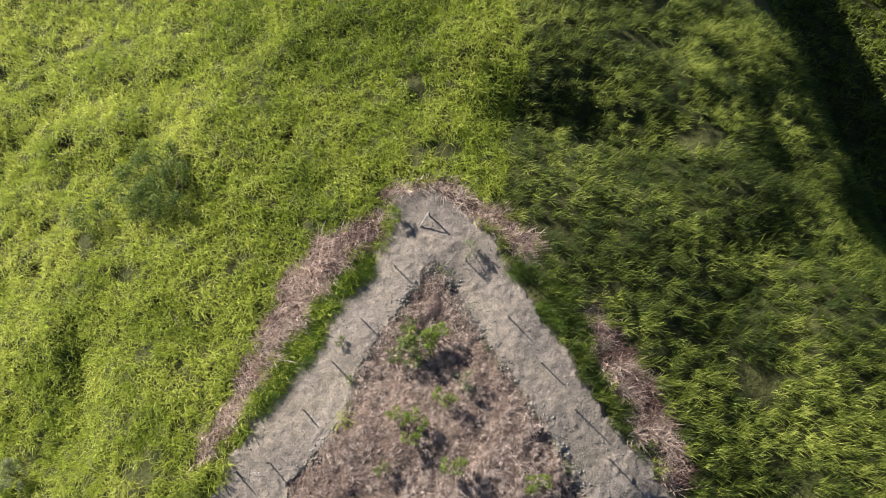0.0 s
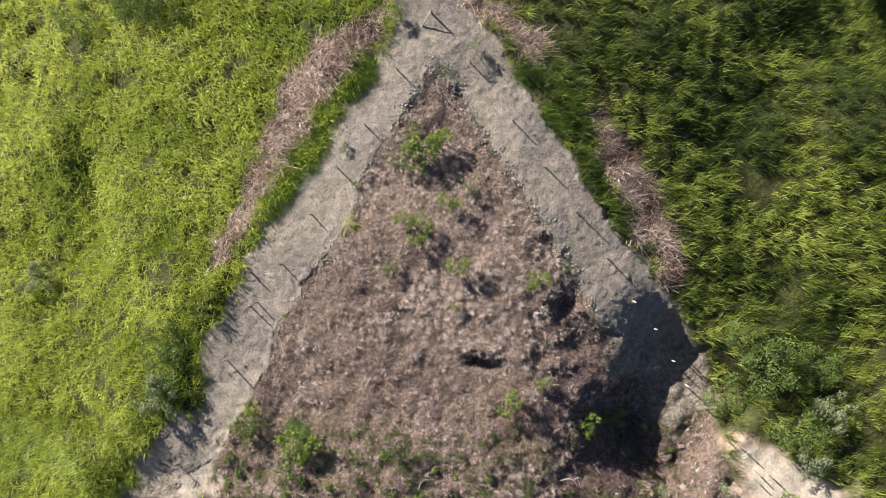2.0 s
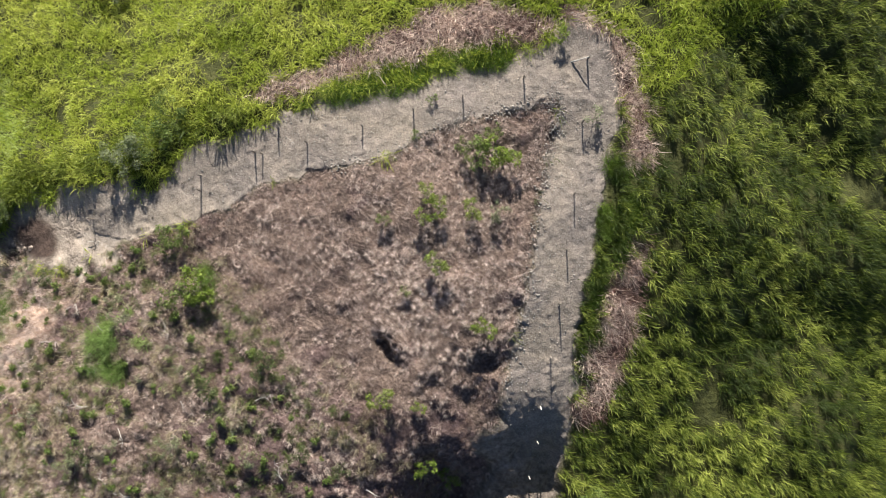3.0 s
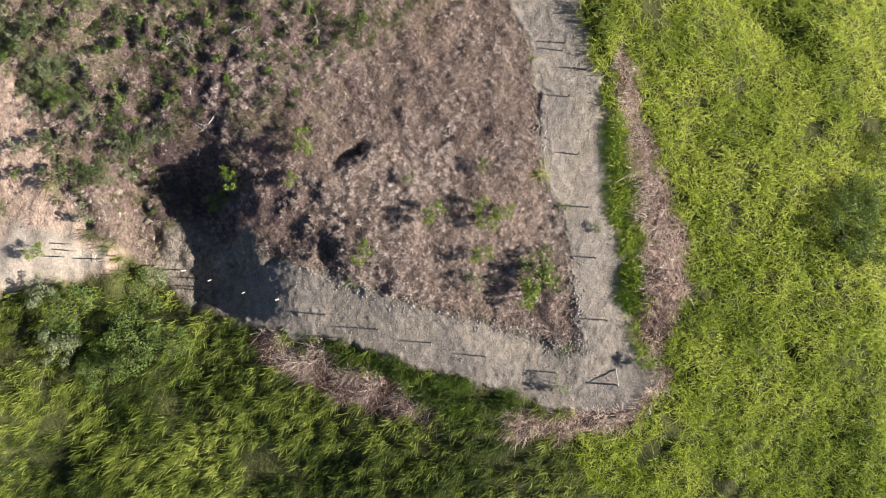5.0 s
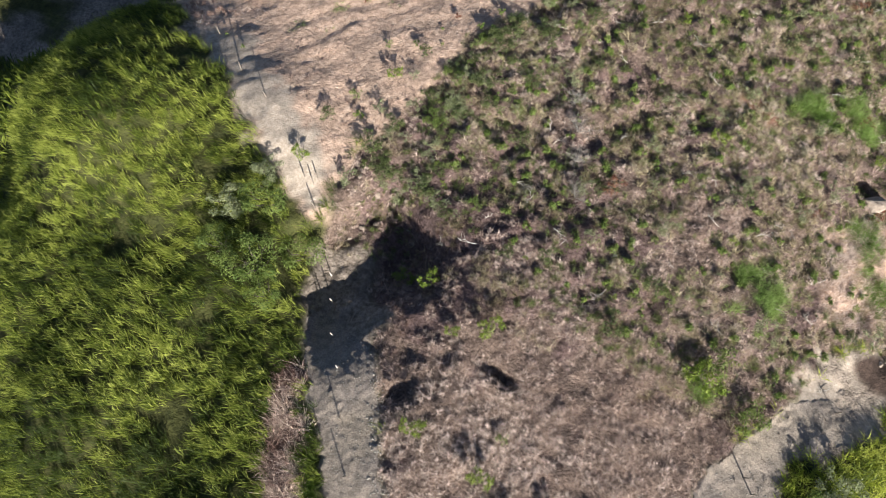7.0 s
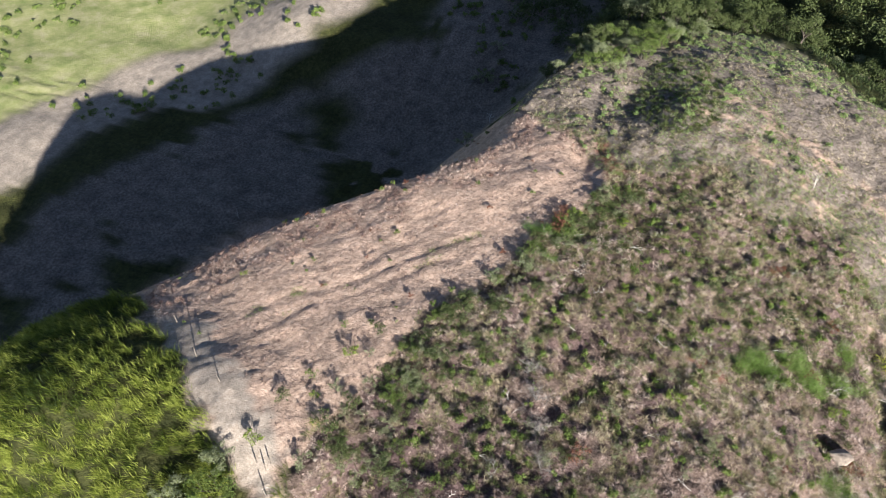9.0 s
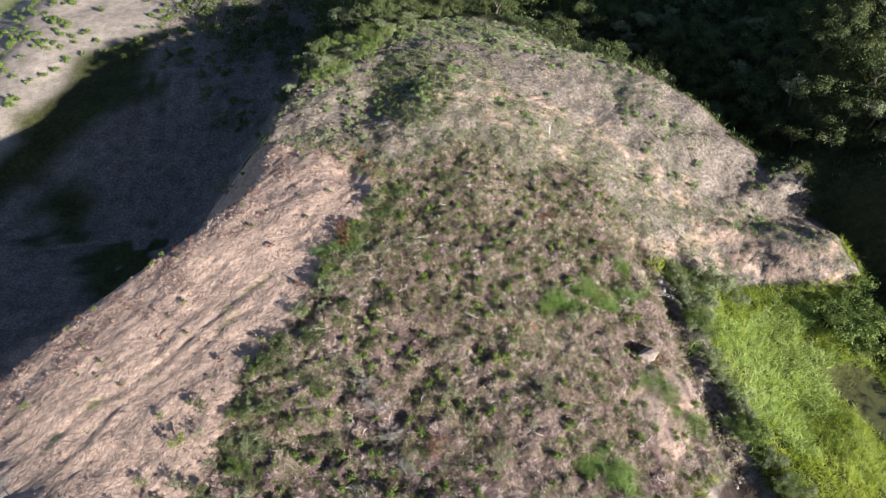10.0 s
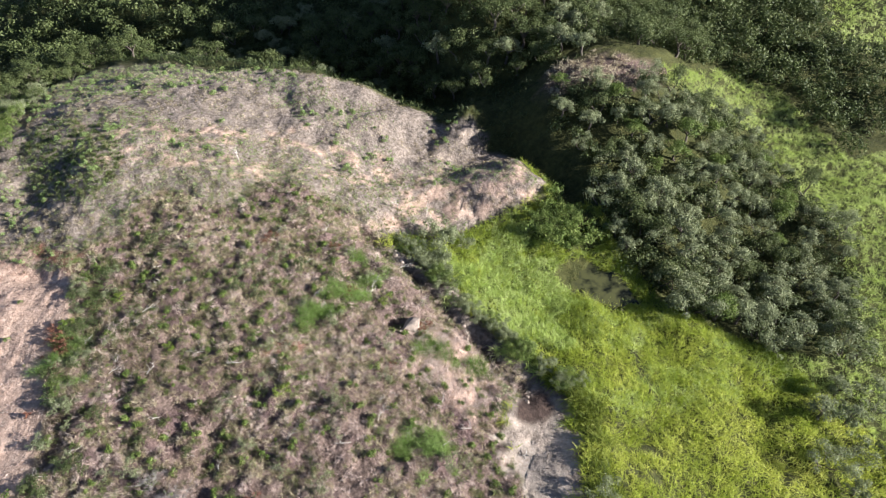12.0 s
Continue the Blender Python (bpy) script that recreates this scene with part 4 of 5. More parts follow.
def woody(name, kind, seed, high, wide, stems, leaves, leaf, material, label, category, trunk=0.4, wood=None):
    """A shrub or tree: stems with limbs, and a crown of leaf clumps at their ends."""
    rng = np.random.RandomState(seed)
    root = tagged(new(name), label, category)
    pieces, lobes = [], []
    for s in range(stems):
        turn = 2 * math.pi * (s + rng.rand() * 0.7) / stems
        out = wide * (0.12 if stems > 1 else 0.04)
        foot = Vector((math.cos(turn) * out * 0.3, math.sin(turn) * out * 0.3, -0.15))
        fork = Vector((math.cos(turn) * out * 2, math.sin(turn) * out * 2, high * trunk))
        mid = (foot + fork) / 2 + Vector((rng.normal(0, 0.04), rng.normal(0, 0.04), 0)) * high
        thick = high * (0.028 if stems > 1 else 0.042)
        pieces.append(tube([foot, mid, fork], [thick * 1.25, thick, thick * 0.8], 6 if kind == "tree" else 4))
        for b in range(3 if stems > 1 else 8):
            angle = turn + rng.uniform(-1.3, 1.3) if stems > 1 else 2 * math.pi * (b + rng.rand() * 0.8) / 8
            reach = wide * rng.uniform(0.12, 0.46)
            end = Vector((fork.x + math.cos(angle) * reach, fork.y + math.sin(angle) * reach, high * rng.uniform(0.58, 0.85)))
            bend = (fork + end) / 2 + Vector((0, 0, high * 0.05))
            pieces.append(tube([fork, bend, end], [thick * 0.6, thick * 0.4, thick * 0.15], 4 if kind == "tree" else 3))
            lobes.append((end.x, end.y, end.z, wide * rng.uniform(0.11, 0.24), rng.uniform(0.65, 1.0)))
    lobes.append((0, 0, high * 0.8, wide * 0.24, 0.8))
    part("trunk" if kind == "tree" else "stem", joined("stem", pieces, wood or BARK), root)
    part("crown" if kind == "tree" else "foliage", foliage("foliage", lobes, leaves, leaf, material, rng), root)
    return root


def put(proto, x, y, size=1.0, turn=0.0, sink=0.0, first=None, tall=1.0):
    """Stand a copy of a thing on the ground; the first copy is the thing itself."""
    m = Matrix.LocRotScale((x, y, float(ground_at(x, y)) - sink), Euler((0, 0, turn)), (size, size, size * tall))
    if proto not in PLACED:
        PLACED.add(proto)
        proto.matrix_basis = m
        return proto
    c = copy_thing(proto, Matrix.Identity(4))
    c.matrix_basis = m
    return c


PLACED = set()
rng = np.random.RandomState(5)

# trees
TREES = [
    woody("tree", "tree", 21, 5.6, 5.4, 1, 1500, 0.135, TREE_LEAF, "small dark green tree with an uneven rounded crown", "tree", 0.3),
    woody("tree", "tree", 22, 4.6, 5.8, 2, 1500, 0.135, TREE_LEAF, "low spreading dark green tree", "tree", 0.35),
    woody("tree", "tree", 23, 5.0, 4.6, 1, 1500, 0.135, GREY_LEAF, "grey-green tree with a loose crown", "tree", 0.4),
    woody("tree", "tree", 24, 4.0, 4.8, 3, 1500, 0.135, GREY_LEAF, "bushy grey-green tree with several stems", "tree", 0.3),
    woody("tree", "tree", 25, 5.2, 5.0, 1, 1500, 0.135, LEAF, "fresh green tree with a full crown", "tree", 0.35),
]


def spaced(x, y, gap):
    """Indices of points at least gap apart."""
    kept = []
    for n in range(len(x)):
        if all((x[n] - x[k]) ** 2 + (y[n] - y[k]) ** 2 > gap * gap for k in kept):
            kept.append(n)
    return kept


x, y = scatter(-96, -50, -76, -8, 0.5, lambda x, y: inside(KNOLL_WOOD, x, y) & ~inside(KNOLL_TOP, x, y))
knoll = spaced(x, y, 2.6)
for n in knoll[:130]:
    tagged(put(TREES[rng.choice([2, 1, 2, 3, 3, 2, 2, 4])], x[n], y[n], rng.uniform(0.65, 1.0) if x[n] > -69 and y[n] > -52 else rng.uniform(0.5, 0.9), rng.uniform(0, 6.3), 0.1), group="trees on the knoll")
knoll_rest = [(x[n], y[n]) for n in knoll[130:]]
x, y = scatter(-125, 12, -175, -62, 0.3, lambda x, y: inside(VALLEY_WOOD, x, y))
order = np.argsort(np.hypot(x, y + 20))
x, y = x[order], y[order]
near = spaced(x, y, 2.6)[:190]
for n in near:
    tagged(put(TREES[rng.choice([0, 0, 1, 1, 0, 2])], x[n], y[n], rng.uniform(0.6, 1.1), rng.uniform(0, 6.3), 0.1), group="trees of the valley wood")
reach = float(np.hypot(x[near[-1]], y[near[-1]] + 20))
for px, py, s, k in ((-57.4, -8.6, 0.8, 2), (-52.6, -4.9, 0.7, 3), (-60.2, -6.4, 0.8, 2), (-56.6, -3.6, 0.75, 3), (-62.6, -9.4, 0.7, 2), (-60.5, -1.5, 0.8, 2), (-65.0, -5.5, 0.8, 3), (-53.5, -1.2, 0.6, 2), (-36.1, -53.2, 0.7, 3), (11.3, -94.3, 0.6, 2), (15, -99, 0.65, 1), (8, -100, 0.55, 2), (13, -103, 0.7, 0), (6, -108, 0.65, 1), (17, -93, 0.5, 2), (20, -101, 0.6, 0), (-1, -113, 0.6, 1), (10, -110, 0.7, 1), (16, -107, 0.6, 0), (2, -118, 0.7, 0), (-8, -121, 0.6, 1), (13.5, -97, 0.5, 3), (18.5, -97, 0.5, 1)):
    put(TREES[k], px, py, s, rng.uniform(0, 6.3), 0.1)


def far_crowns(name, x, y, label, low=3.0, tall=5.0, small=1.0, large=1.7, leaf=0.30, material=None, leaves=46):
    """Distant woods, crown beside crown down to the ground."""
    lobes = []
    for a, b in zip(x, y):
        h = rng.uniform(low, tall)
        g = float(ground_at(a, b))
        for _ in range(3):
            lobes.append((a + rng.normal(0, large * 0.6), b + rng.normal(0, large * 0.6), g + h * rng.uniform(0.35, 0.75), rng.uniform(small, large), 0.9))
    return tagged(new(name, foliage(name, lobes, len(lobes) * leaves, leaf, material or TREE_LEAF, np.random.RandomState(3), 0.5)), label, "woods", kind="stuff")


x, y = scatter(-230, 70, -262, -28, 0.095, lambda x, y: inside(VALLEY_WOOD, x, y) & ((np.hypot(x, y + 20) > reach) | (y > -62)) & (np.hypot(x, y) < 185))
rest = np.array(knoll_rest).reshape(-1, 2)
x, y = np.concatenate([x, rest[:, 0]]), np.concatenate([y, rest[:, 1]])
far_crowns("woods", x, y, "dense dark green woods filling the valley", leaf=0.27, leaves=40)
x, y = scatter(-150, -84, -95, -30, 0.13, lambda x, y: inside(VALLEY_WOOD, x, y) & (np.hypot(x, y + 20) < reach + 45))
far_crowns("hillside_woods", x, y, "dense green woods on the slope behind the knoll", 2.5, 4.5, 0.9, 1.6, 0.21, TREE_LEAF, 44)
x, y = scatter(25, 190, -215, -90, 0.07, lambda x, y: (regions(x, y)["pasture"] | regions(x, y)["sand"] | inside([(30, -200), (30, -118), (60, -150), (130, -165), (200, -190), (200, -230)], x, y)) & (value_noise(x, y, 14, 5) > 0.42) & (np.hypot(x, y) < 215))
far_crowns("scrubland", x, y, "scattered bushes on the far pasture and sand", 0.6, 1.6, 0.3, 0.75, 0.17, LEAF, 40)

x, y = scatter(-104, 14, -132, -8, 0.20, lambda x, y: (inside(KNOLL_WOOD, x, y) & ~inside(KNOLL_TOP, x, y)) | (inside(VALLEY_WOOD, x, y) & ((np.hypot(x, y + 20) < reach + 4) | ((x < -84) & (y > -75)))))
far_crowns("thicket", x, y, "low dark green thicket under the trees", 1.0, 2.8, 0.7, 1.3, 0.17, TREE_LEAF, 48)

x, y = scatter(-60, -44, -55, -40, 0.5, lambda x, y: ragged(STREAMSIDE, x, y, 1.2))
far_crowns("streamside_thicket", x, y, "fresh green bushes crowding the head of the pond", 0.8, 2.4, 0.5, 1.0, 0.14, LEAF, 70)

# shrubs
SHRUBS = [
    woody("shrub", "shrub", 31, 1.0, 1.5, 4, 640, 0.06, LEAF, "low green shrub among dry grass", "shrub", 0.3),
    woody("shrub", "shrub", 32, 1.2, 1.4, 4, 640, 0.062, YELLOW_LEAF, "leafy yellow-green shrub on dry ground", "shrub", 0.3),
    woody("shrub", "shrub", 33, 1.5, 1.9, 4, 540, 0.09, TREE_LEAF, "dark green scrub bush with dense leaves", "shrub", 0.3),
    woody("shrub", "shrub", 34, 1.3, 1.6, 4, 420, 0.075, GREY_LEAF, "thin grey-green bush in dry grass", "shrub", 0.35),
    woody("shrub", "shrub", 35, 1.0, 1.7, 4, 420, 0.08, RUST_LEAF, "withered rust-brown bush on the hilltop", "shrub", 0.3),
]
for px, py, s, k in ((-3.1, 8.4, 1.1, 1), (-2.2, 8.6, 0.9, 1), (-4.0, 7.2, 1.0, 0), (-5.2, 7.2, 0.9, 0), (-4.6, 9.5, 0.6, 0), (0.3, 4.7, 0.6, 3), (-1.3, 3.3, 0.75, 1), (-5.2, 1.8, 0.7, 1), (-3.7, 1.6, 0.8, 1), (-4.0, 0.1, 0.6, 1),
                    (-6.4, -2.3, 0.5, 0), (-0.5, -2.0, 0.8, 1), (6.1, -3.4, 0.8, 1), (3.7, -13.5, 0.9, 1), (10.8, -16, 0.8, 1), (13.4, -15.6, 0.8, 1), (-14.7, -17.4, 1.2, 1), (-13.6, -18, 1.0, 1), (-15.2, -19.4, 1.1, 0),
                    (-19.5, -16.5, 0.9, 0), (-18.6, -15.6, 0.8, 0), (6.6, -12.1, 0.5, 1), (-0.9, -5.6, 0.4, 0), (-9.4, 4.8, 0.35, 0), (-10.4, 8.1, 0.4, 0), (1.1, 16.6, 0.6, 3), (-6.0, 19.9, 0.6, 1),
                    (27.2, -21.8, 1.0, 1), (27.1, -26.7, 0.7, 2), (24.4, -28.1, 0.6, 1), (25.8, -30.1, 0.7, 0), (22.9, -33.5, 0.9, 1), (25.2, -36.5, 0.5, 0), (21.2, -36.9, 0.6, 2), (22.7, -29.5, 0.7, 3), (20.7, -28.6, 0.8, 2), (21, -34, 0.5, 3),
                    (21.9, -25.8, 1.0, 2), (22.4, -21.7, 0.9, 3), (36, -52, 0.4, 1), (33, -44, 0.4, 0), (40, -40, 0.5, 1), (30, -41, 0.3, 0)):
    put(SHRUBS[k], px, py, s * (1.45 if py > -21 else 1.0), rng.uniform(0, 6.3))
# saplings on the shaded slope
for px, py, s in ((27.2, -80.4, 1.5), (38.8, -128.5, 1.9), (40.6, -127.6, 1.6), (39.1, -137.0, 1.8), (45.0, -76.0, 0.8), (60.5, -66.5, 0.9)):
    put(SHRUBS[3], px, py, s, rng.uniform(0, 6.3))
BUSHES = [
    woody("bush", "shrub", 41, 2.4, 3.4, 5, 2300, 0.078, LEAF, "large dense green bush beside the track", "bush", 0.3),
    woody("bush", "shrub", 42, 2.2, 3.0, 4, 2200, 0.078, GREY_LEAF, "large grey-green bush in tall grass", "bush", 0.3),
]
for px, py, s, k in ((23.6, -13.8, 1.0, 0), (26.0, -10.8, 1.1, 0), (28.5, -16.5, 1.0, 0), (24.0, -8.4, 0.8, 0), (32, -15, 1.0, 1), (30.5, -11.0, 0.9, 0), (29, -19, 0.8, 1), (-26.8, -11.5, 0.9, 0), (-27.4, -14.2, 1.0, 1), (-27.0, -8.6, 0.8, 0),
                    (-29.4, 26.2, 1.0, 0), (-32, 25.3, 0.9, 0), (-32.8, 23.5, 1.0, 0), (-28.3, 23, 1.1, 0), (-30.3, 21.5, 0.9, 0), (-36.3, 20.8, 0.9, 0), (-42.3, -4.1, 0.9, 1), (-34.5, -50.5, 1.25, 1), (-36.2, -52.2, 1.05, 1), (-33.4, -48.0, 0.9, 1), (-33.5, -36, 0.8, 1), (-33.2, -32, 0.7, 0), (-39, -51, 0.7, 1), (-50, -47.5, 0.9, 0), (-52.5, -46.5, 0.9, 0)):
    put(BUSHES[k], px, py, s, rng.uniform(0, 6.3))
x, y = scatter(-6, 16, -120, -86, 0.8, lambda x, y: inside([(7, -89), (14, -92), (14, -103), (6, -113), (-3, -119), (-3, -112), (3, -106), (5, -96)], x, y))
for n in spaced(x, y, 2.0)[:34]:
    tagged(put(BUSHES[1 if n % 3 else 0], x[n], y[n], rng.uniform(0.5, 1.0), rng.uniform(0, 6.3)), group="bushes behind the brow of the ridge")
# a belt of dark scrub along the edge of the sand slope
for n in range(150):
    t = rng.rand() ** 1.3
    py = -22 - 44 * t
    px = float(np.interp(py, (-68.8, -61.1, -53.2, -47.8, -39.4, -33, -25.8), (3.6, 5.3, 9.9, 12, 17.6, 19.6, 21.9))) - abs(rng.normal(0, 5.2 - 3.0 * t)) - 0.3
    tagged(put(SHRUBS[rng.choice([2, 2, 3, 3, 0])], px, py, rng.uniform(0.4, 1.0), rng.uniform(0, 6.3), tall=0.52), group="scrub belt beside the sand slope")
x, y = scatter(-28, 16, -68, -18, 0.9, lambda x, y: inside(SCRUB, x, y) & (y < -18 - 0.35 * np.maximum(x, -20)) & (value_noise(x, y, 7, 1) > 0.3))
scrub = spaced(x, y, 1.35)
rng.shuffle(scrub)
far_crowns("low_scrub", x[scrub[170:360]], y[scrub[170:360]], "low green scrub between the dry tufts", 0.15, 0.6, 0.12, 0.40, 0.085, LEAF, 60)
for n in scrub[:170]:
    tagged(put(SHRUBS[rng.choice([0, 0, 3, 3, 2, 1, 4], p=[0.15, 0.12, 0.24, 0.22, 0.13, 0.09, 0.05])], x[n], y[n], 0.25 + 0.75 * rng.rand() ** 1.8, rng.uniform(0, 6.3), tall=0.8), group="shrubs scattered on the hilltop")
for px, py in ((8, -57), (7.2, -56), (7.8, -58.4)):
    put(SHRUBS[4], px, py, rng.uniform(0.8, 1.2), rng.uniform(0, 6.3))
# grey-green bushes along the bank of the gully, and low scrub over the ridge
for n in range(46):
    py = rng.uniform(-55, -25)
    px = float(np.interp(py, (-58, -50, -42, -36, -28, -24), (-30.5, -31.0, -31.4, -31.8, -33.0, -35))) - abs(rng.normal(0, 1.0))
    tagged(put(BUSHES[1 if n % 4 else 0], px, py, rng.uniform(0.3, 0.7), rng.uniform(0, 6.3)), group="bushes along the gully")
x, y = scatter(-54, 14, -120, -58, 0.12, lambda x, y: inside(RIDGE_BACK, x, y) & ~inside(SCRUB, x, y) & (value_noise(x, y, 9, 4) > 0.45))
far_crowns("ridge_scrub", x, y, "low grey-green scrub on the stony ridge", 0.2, 0.6, 0.12, 0.42, 0.08, RIDGE_GREEN, 50)
x, y = scatter(8, 62, -80, -26, 0.10, lambda x, y: inside(BARE_SLOPE, x, y) & ~inside(SCRUB, x, y) & (value_noise(x, y, 6, 4) > 0.4))
WEEDS = [woody("weed", "shrub", 51, 0.5, 0.7, 3, 110, 0.09, LEAF, "small green weed on bare pink sand", "weed", 0.3), woody("weed", "shrub", 52, 0.5, 0.6, 3, 90, 0.09, RUST_LEAF, "small withered weed on bare pink sand", "weed", 0.3)]
for n in spaced(x, y, 1.6)[:80]:
    tagged(put(WEEDS[rng.choice([0, 0, 1])], x[n], y[n], rng.uniform(0.35, 1.0), rng.uniform(0, 6.3)), group="small weeds on the sand slope")


# fence posts
def fence_post(name, high, lean, material, label, seed):
    """A split wooden post, slightly crooked and leaning."""
    r = np.random.RandomState(seed)
    pts = [Vector((0, 0, -0.3)), Vector((lean * 0.25, r.normal(0, 0.01), high * 0.3)), Vector((lean * 0.7, r.normal(0, 0.02), high * 0.7)), Vector((lean, 0, high))]
    return tagged(new(name, joined(name, [tube(pts, [0.062, 0.058, 0.054, 0.046], 7)], material)), label, "fence post", "old fence posts")


POSTS = [
    fence_post("fence_post", 1.15, 0.03, POST_WOOD, "weathered grey wooden fence post on the sand track", 1),
    fence_post("fence_post", 1.3, -0.10, POST_WOOD, "leaning weathered wooden fence post on the sand track", 2),
    fence_post("fence_post", 1.25, 0.06, PALE_WOOD, "sun-bleached wooden fence post in the hollow", 3),
]
for px, py, k in ((0.5, 15.6, 0), (4.2, 10.4, 1), (6.9, 6.4, 0), (9.6, 2.5, 1), (12.2, -1.4, 0), (-5.9, 14.9, 0), (-8.6, 10, 0), (-11, 6.3, 1), (-13.3, 2.3, 0), (-16, -2, 0), (-18.9, -2.8, 0), (-19, -5.8, 1), (-18.4, -5.4, 0),
                  (-21.3, -10.6, 0), (-20.3, -11.6, 1), (21.6, -15, 0), (25.1, -19.9, 1), (33.6, -25.9, 0), (23.9, -17.9, 1), (25, -20.6, 0), (43.8, -31.9, 1), (38.4, -28.4, 0), (38.0, -28.0, 1), (26.2, -20.2, 0), (-26.5, -20.5, 0)):
    put(POSTS[k], px, py, 1.0, rng.uniform(0, 6.3))
for px, py in ((14.6, -5.2), (16.8, -7.8), (18.7, -10.8), (20.1, -13.1)):
    put(POSTS[2], px, py, 1.0, rng.uniform(0, 6.3))


# bleached poles, the leaning corner brace and dead branches
def branch(name, seed, long, forks, material, label, category):
    """A dead branch with crooked twigs."""
    r = np.random.RandomState(seed)
    pts = [Vector((0, 0, 0.0))]
    for n in range(5):
        pts.append(pts[-1] + Vector((long / 5 * r.uniform(0.5, 1), long / 5 * r.normal(0, 0.35), long / 5 * r.uniform(-0.05, 0.4))))
    pieces = [tube(pts, [0.032, 0.029, 0.025, 0.02, 0.016, 0.01], 5)]
    for n in range(forks):
        a = pts[1 + n % 4]
        d = Vector((r.uniform(-0.3, 0.8), r.normal(0, 0.7), r.uniform(0.1, 0.8))) * long * 0.35
        pieces.append(tube([a, a + d * 0.5 + Vector((0, 0, 0.05)), a + d], [0.018, 0.013, 0.006], 4))
    return tagged(new(name, joined(name, pieces, material)), label, category)


BRANCHES = [
    branch("dead_branch", 1, 1.6, 5, PALE_WOOD, "bleached dead branch lying in dry grass", "branch"),
    branch("dead_branch", 2, 2.2, 4, PALE_WOOD, "long bare pale branch on the ground", "branch"),
    branch("dead_branch", 3, 1.3, 6, BARK, "dark dead branch on the ground", "branch"),
]
x, y = scatter(-28, 16, -66, -20, 0.06, lambda x, y: inside(SCRUB, x, y))
for n in range(min(len(x), 95)):
    tagged(put(BRANCHES[rng.choice([0, 1, 0, 1, 2])], x[n], y[n], rng.uniform(0.6, 1.3), rng.uniform(0, 6.3), -0.15), group="dead branches on the hilltop")
for px, py, s, t in ((22.0, -13.4, 1.0, 5.2), (24.6, -18.2, 0.8, 4.0), (-17.6, -2.9, 0.6, 0.3), (-25.5, -22.5, 0.9, 1.0), (-24.5, -23.5, 0.7, 2.5), (47.3, -33.5, 0.9, 2.2), (49.8, -35.2, 0.9, 2.6), (-36, 8, 0.9, 1), (-31, 14.5, 0.9, 0.2), (-33, -3, 0.9, 2.4)):
    put(BRANCHES[1], px, py, s, t, -0.25)


def dead_bush(name, seed):
    r = np.random.RandomState(seed)
    pieces = [tube([Vector((0, 0, -0.2)), Vector((r.normal(0, 0.1), r.normal(0, 0.1), 0.8)), Vector((r.normal(0, 0.3), r.normal(0, 0.3), 1.7))], [0.06, 0.05, 0.03], 5)]
    for n in range(9):
        z0 = r.uniform(0.5, 1.5)
        t = r.uniform(0, 6.3)
        d = Vector((math.cos(t), math.sin(t), r.uniform(0.4, 1.1))) * r.uniform(0.4, 0.9)
        pieces.append(tube([Vector((0, 0, z0)), Vector((0, 0, z0)) + d * 0.5, Vector((0, 0, z0)) + d], [0.03, 0.02, 0.01], 4))
    return tagged(new(name, joined(name, pieces, PALE_WOOD)), "bare bleached dead bush on the steep slope", "dead bush", "dead bushes on the shaded slope")


DEAD = [dead_bush("dead_bush", 1), dead_bush("dead_bush", 2)]
for px, py, s in ((26, -72, 1.0), (58.7, -79.9, 1.0), (72.4, -75.7, 0.9), (46.7, -71.3, 1.2), (43.1, -72.9, 1.0), (40.8, -77.3, 0.8), (52, -64, 0.9), (62, -70, 0.8), (34, -116, 1.3), (-34.6, -60, 1.0), (-38, -58, 1.1), (-20, -76, 1.0)):
    put(DEAD[int(px) % 2], px, py, s, rng.uniform(0, 6.3))


def twig_bush(name, seed):
    """A leafless bush: a few stems that split into many fine twigs."""
    r = np.random.RandomState(seed)
    pieces = []
    for n in range(9):
        t = r.uniform(0, 6.3)
        fork = Vector((math.cos(t) * r.uniform(0.2, 0.9), math.sin(t) * r.uniform(0.2, 0.9), r.uniform(0.4, 0.9)))
        pieces.append(tube([Vector((0, 0, -0.1)), fork * 0.5 + Vector((0, 0, 0.12)), fork], [0.028, 0.022, 0.015], 4))
        for k in range(13):
            way = Vector((r.normal(0, 0.55), r.normal(0, 0.55), r.uniform(0.1, 0.8)))
            knee = fork + way * 0.5 + Vector((r.normal(0, 0.06), r.normal(0, 0.06), 0))
            pieces.append(tube([fork, knee, fork + way], [0.011, 0.009, 0.005], 3))
    return tagged(new(name, joined(name, pieces, GREY_TWIG)), "leafless grey bush of fine bleached twigs", "dead bush")


TWIGS = [twig_bush("twig_bush", 3), twig_bush("twig_bush", 4)]
for n, (px, py, s) in enumerate(((5.3, -37.0, 1.0), (3.9, -34.2, 1.2), (2.8, -31.6, 1.0), (1.7, -28.2, 1.1))):
    put(TWIGS[n % 2], px, py, s, rng.uniform(0, 6.3))

# corner brace: a pale pole leaning on a post at the tip of the track
brace = tagged(new("corner_brace"), "pale leaning pole propped on a short post", "fence brace")
part("pole", joined("pole", [tube([Vector((-1.0, -1.2, 0.0)), Vector((-0.45, -0.55, 0.55)), Vector((0.05, 0.05, 1.15))], [0.06, 0.055, 0.045], 7)], PALE_WOOD), brace)
part("post", joined("post", [tube([Vector((0, 0, -0.3)), Vector((0, 0, 1.2))], [0.08, 0.07], 7)], POST_WOOD), brace)
brace.matrix_basis = pose(-2.9, 20.0, float(ground_at(-2.9, 20.0)))


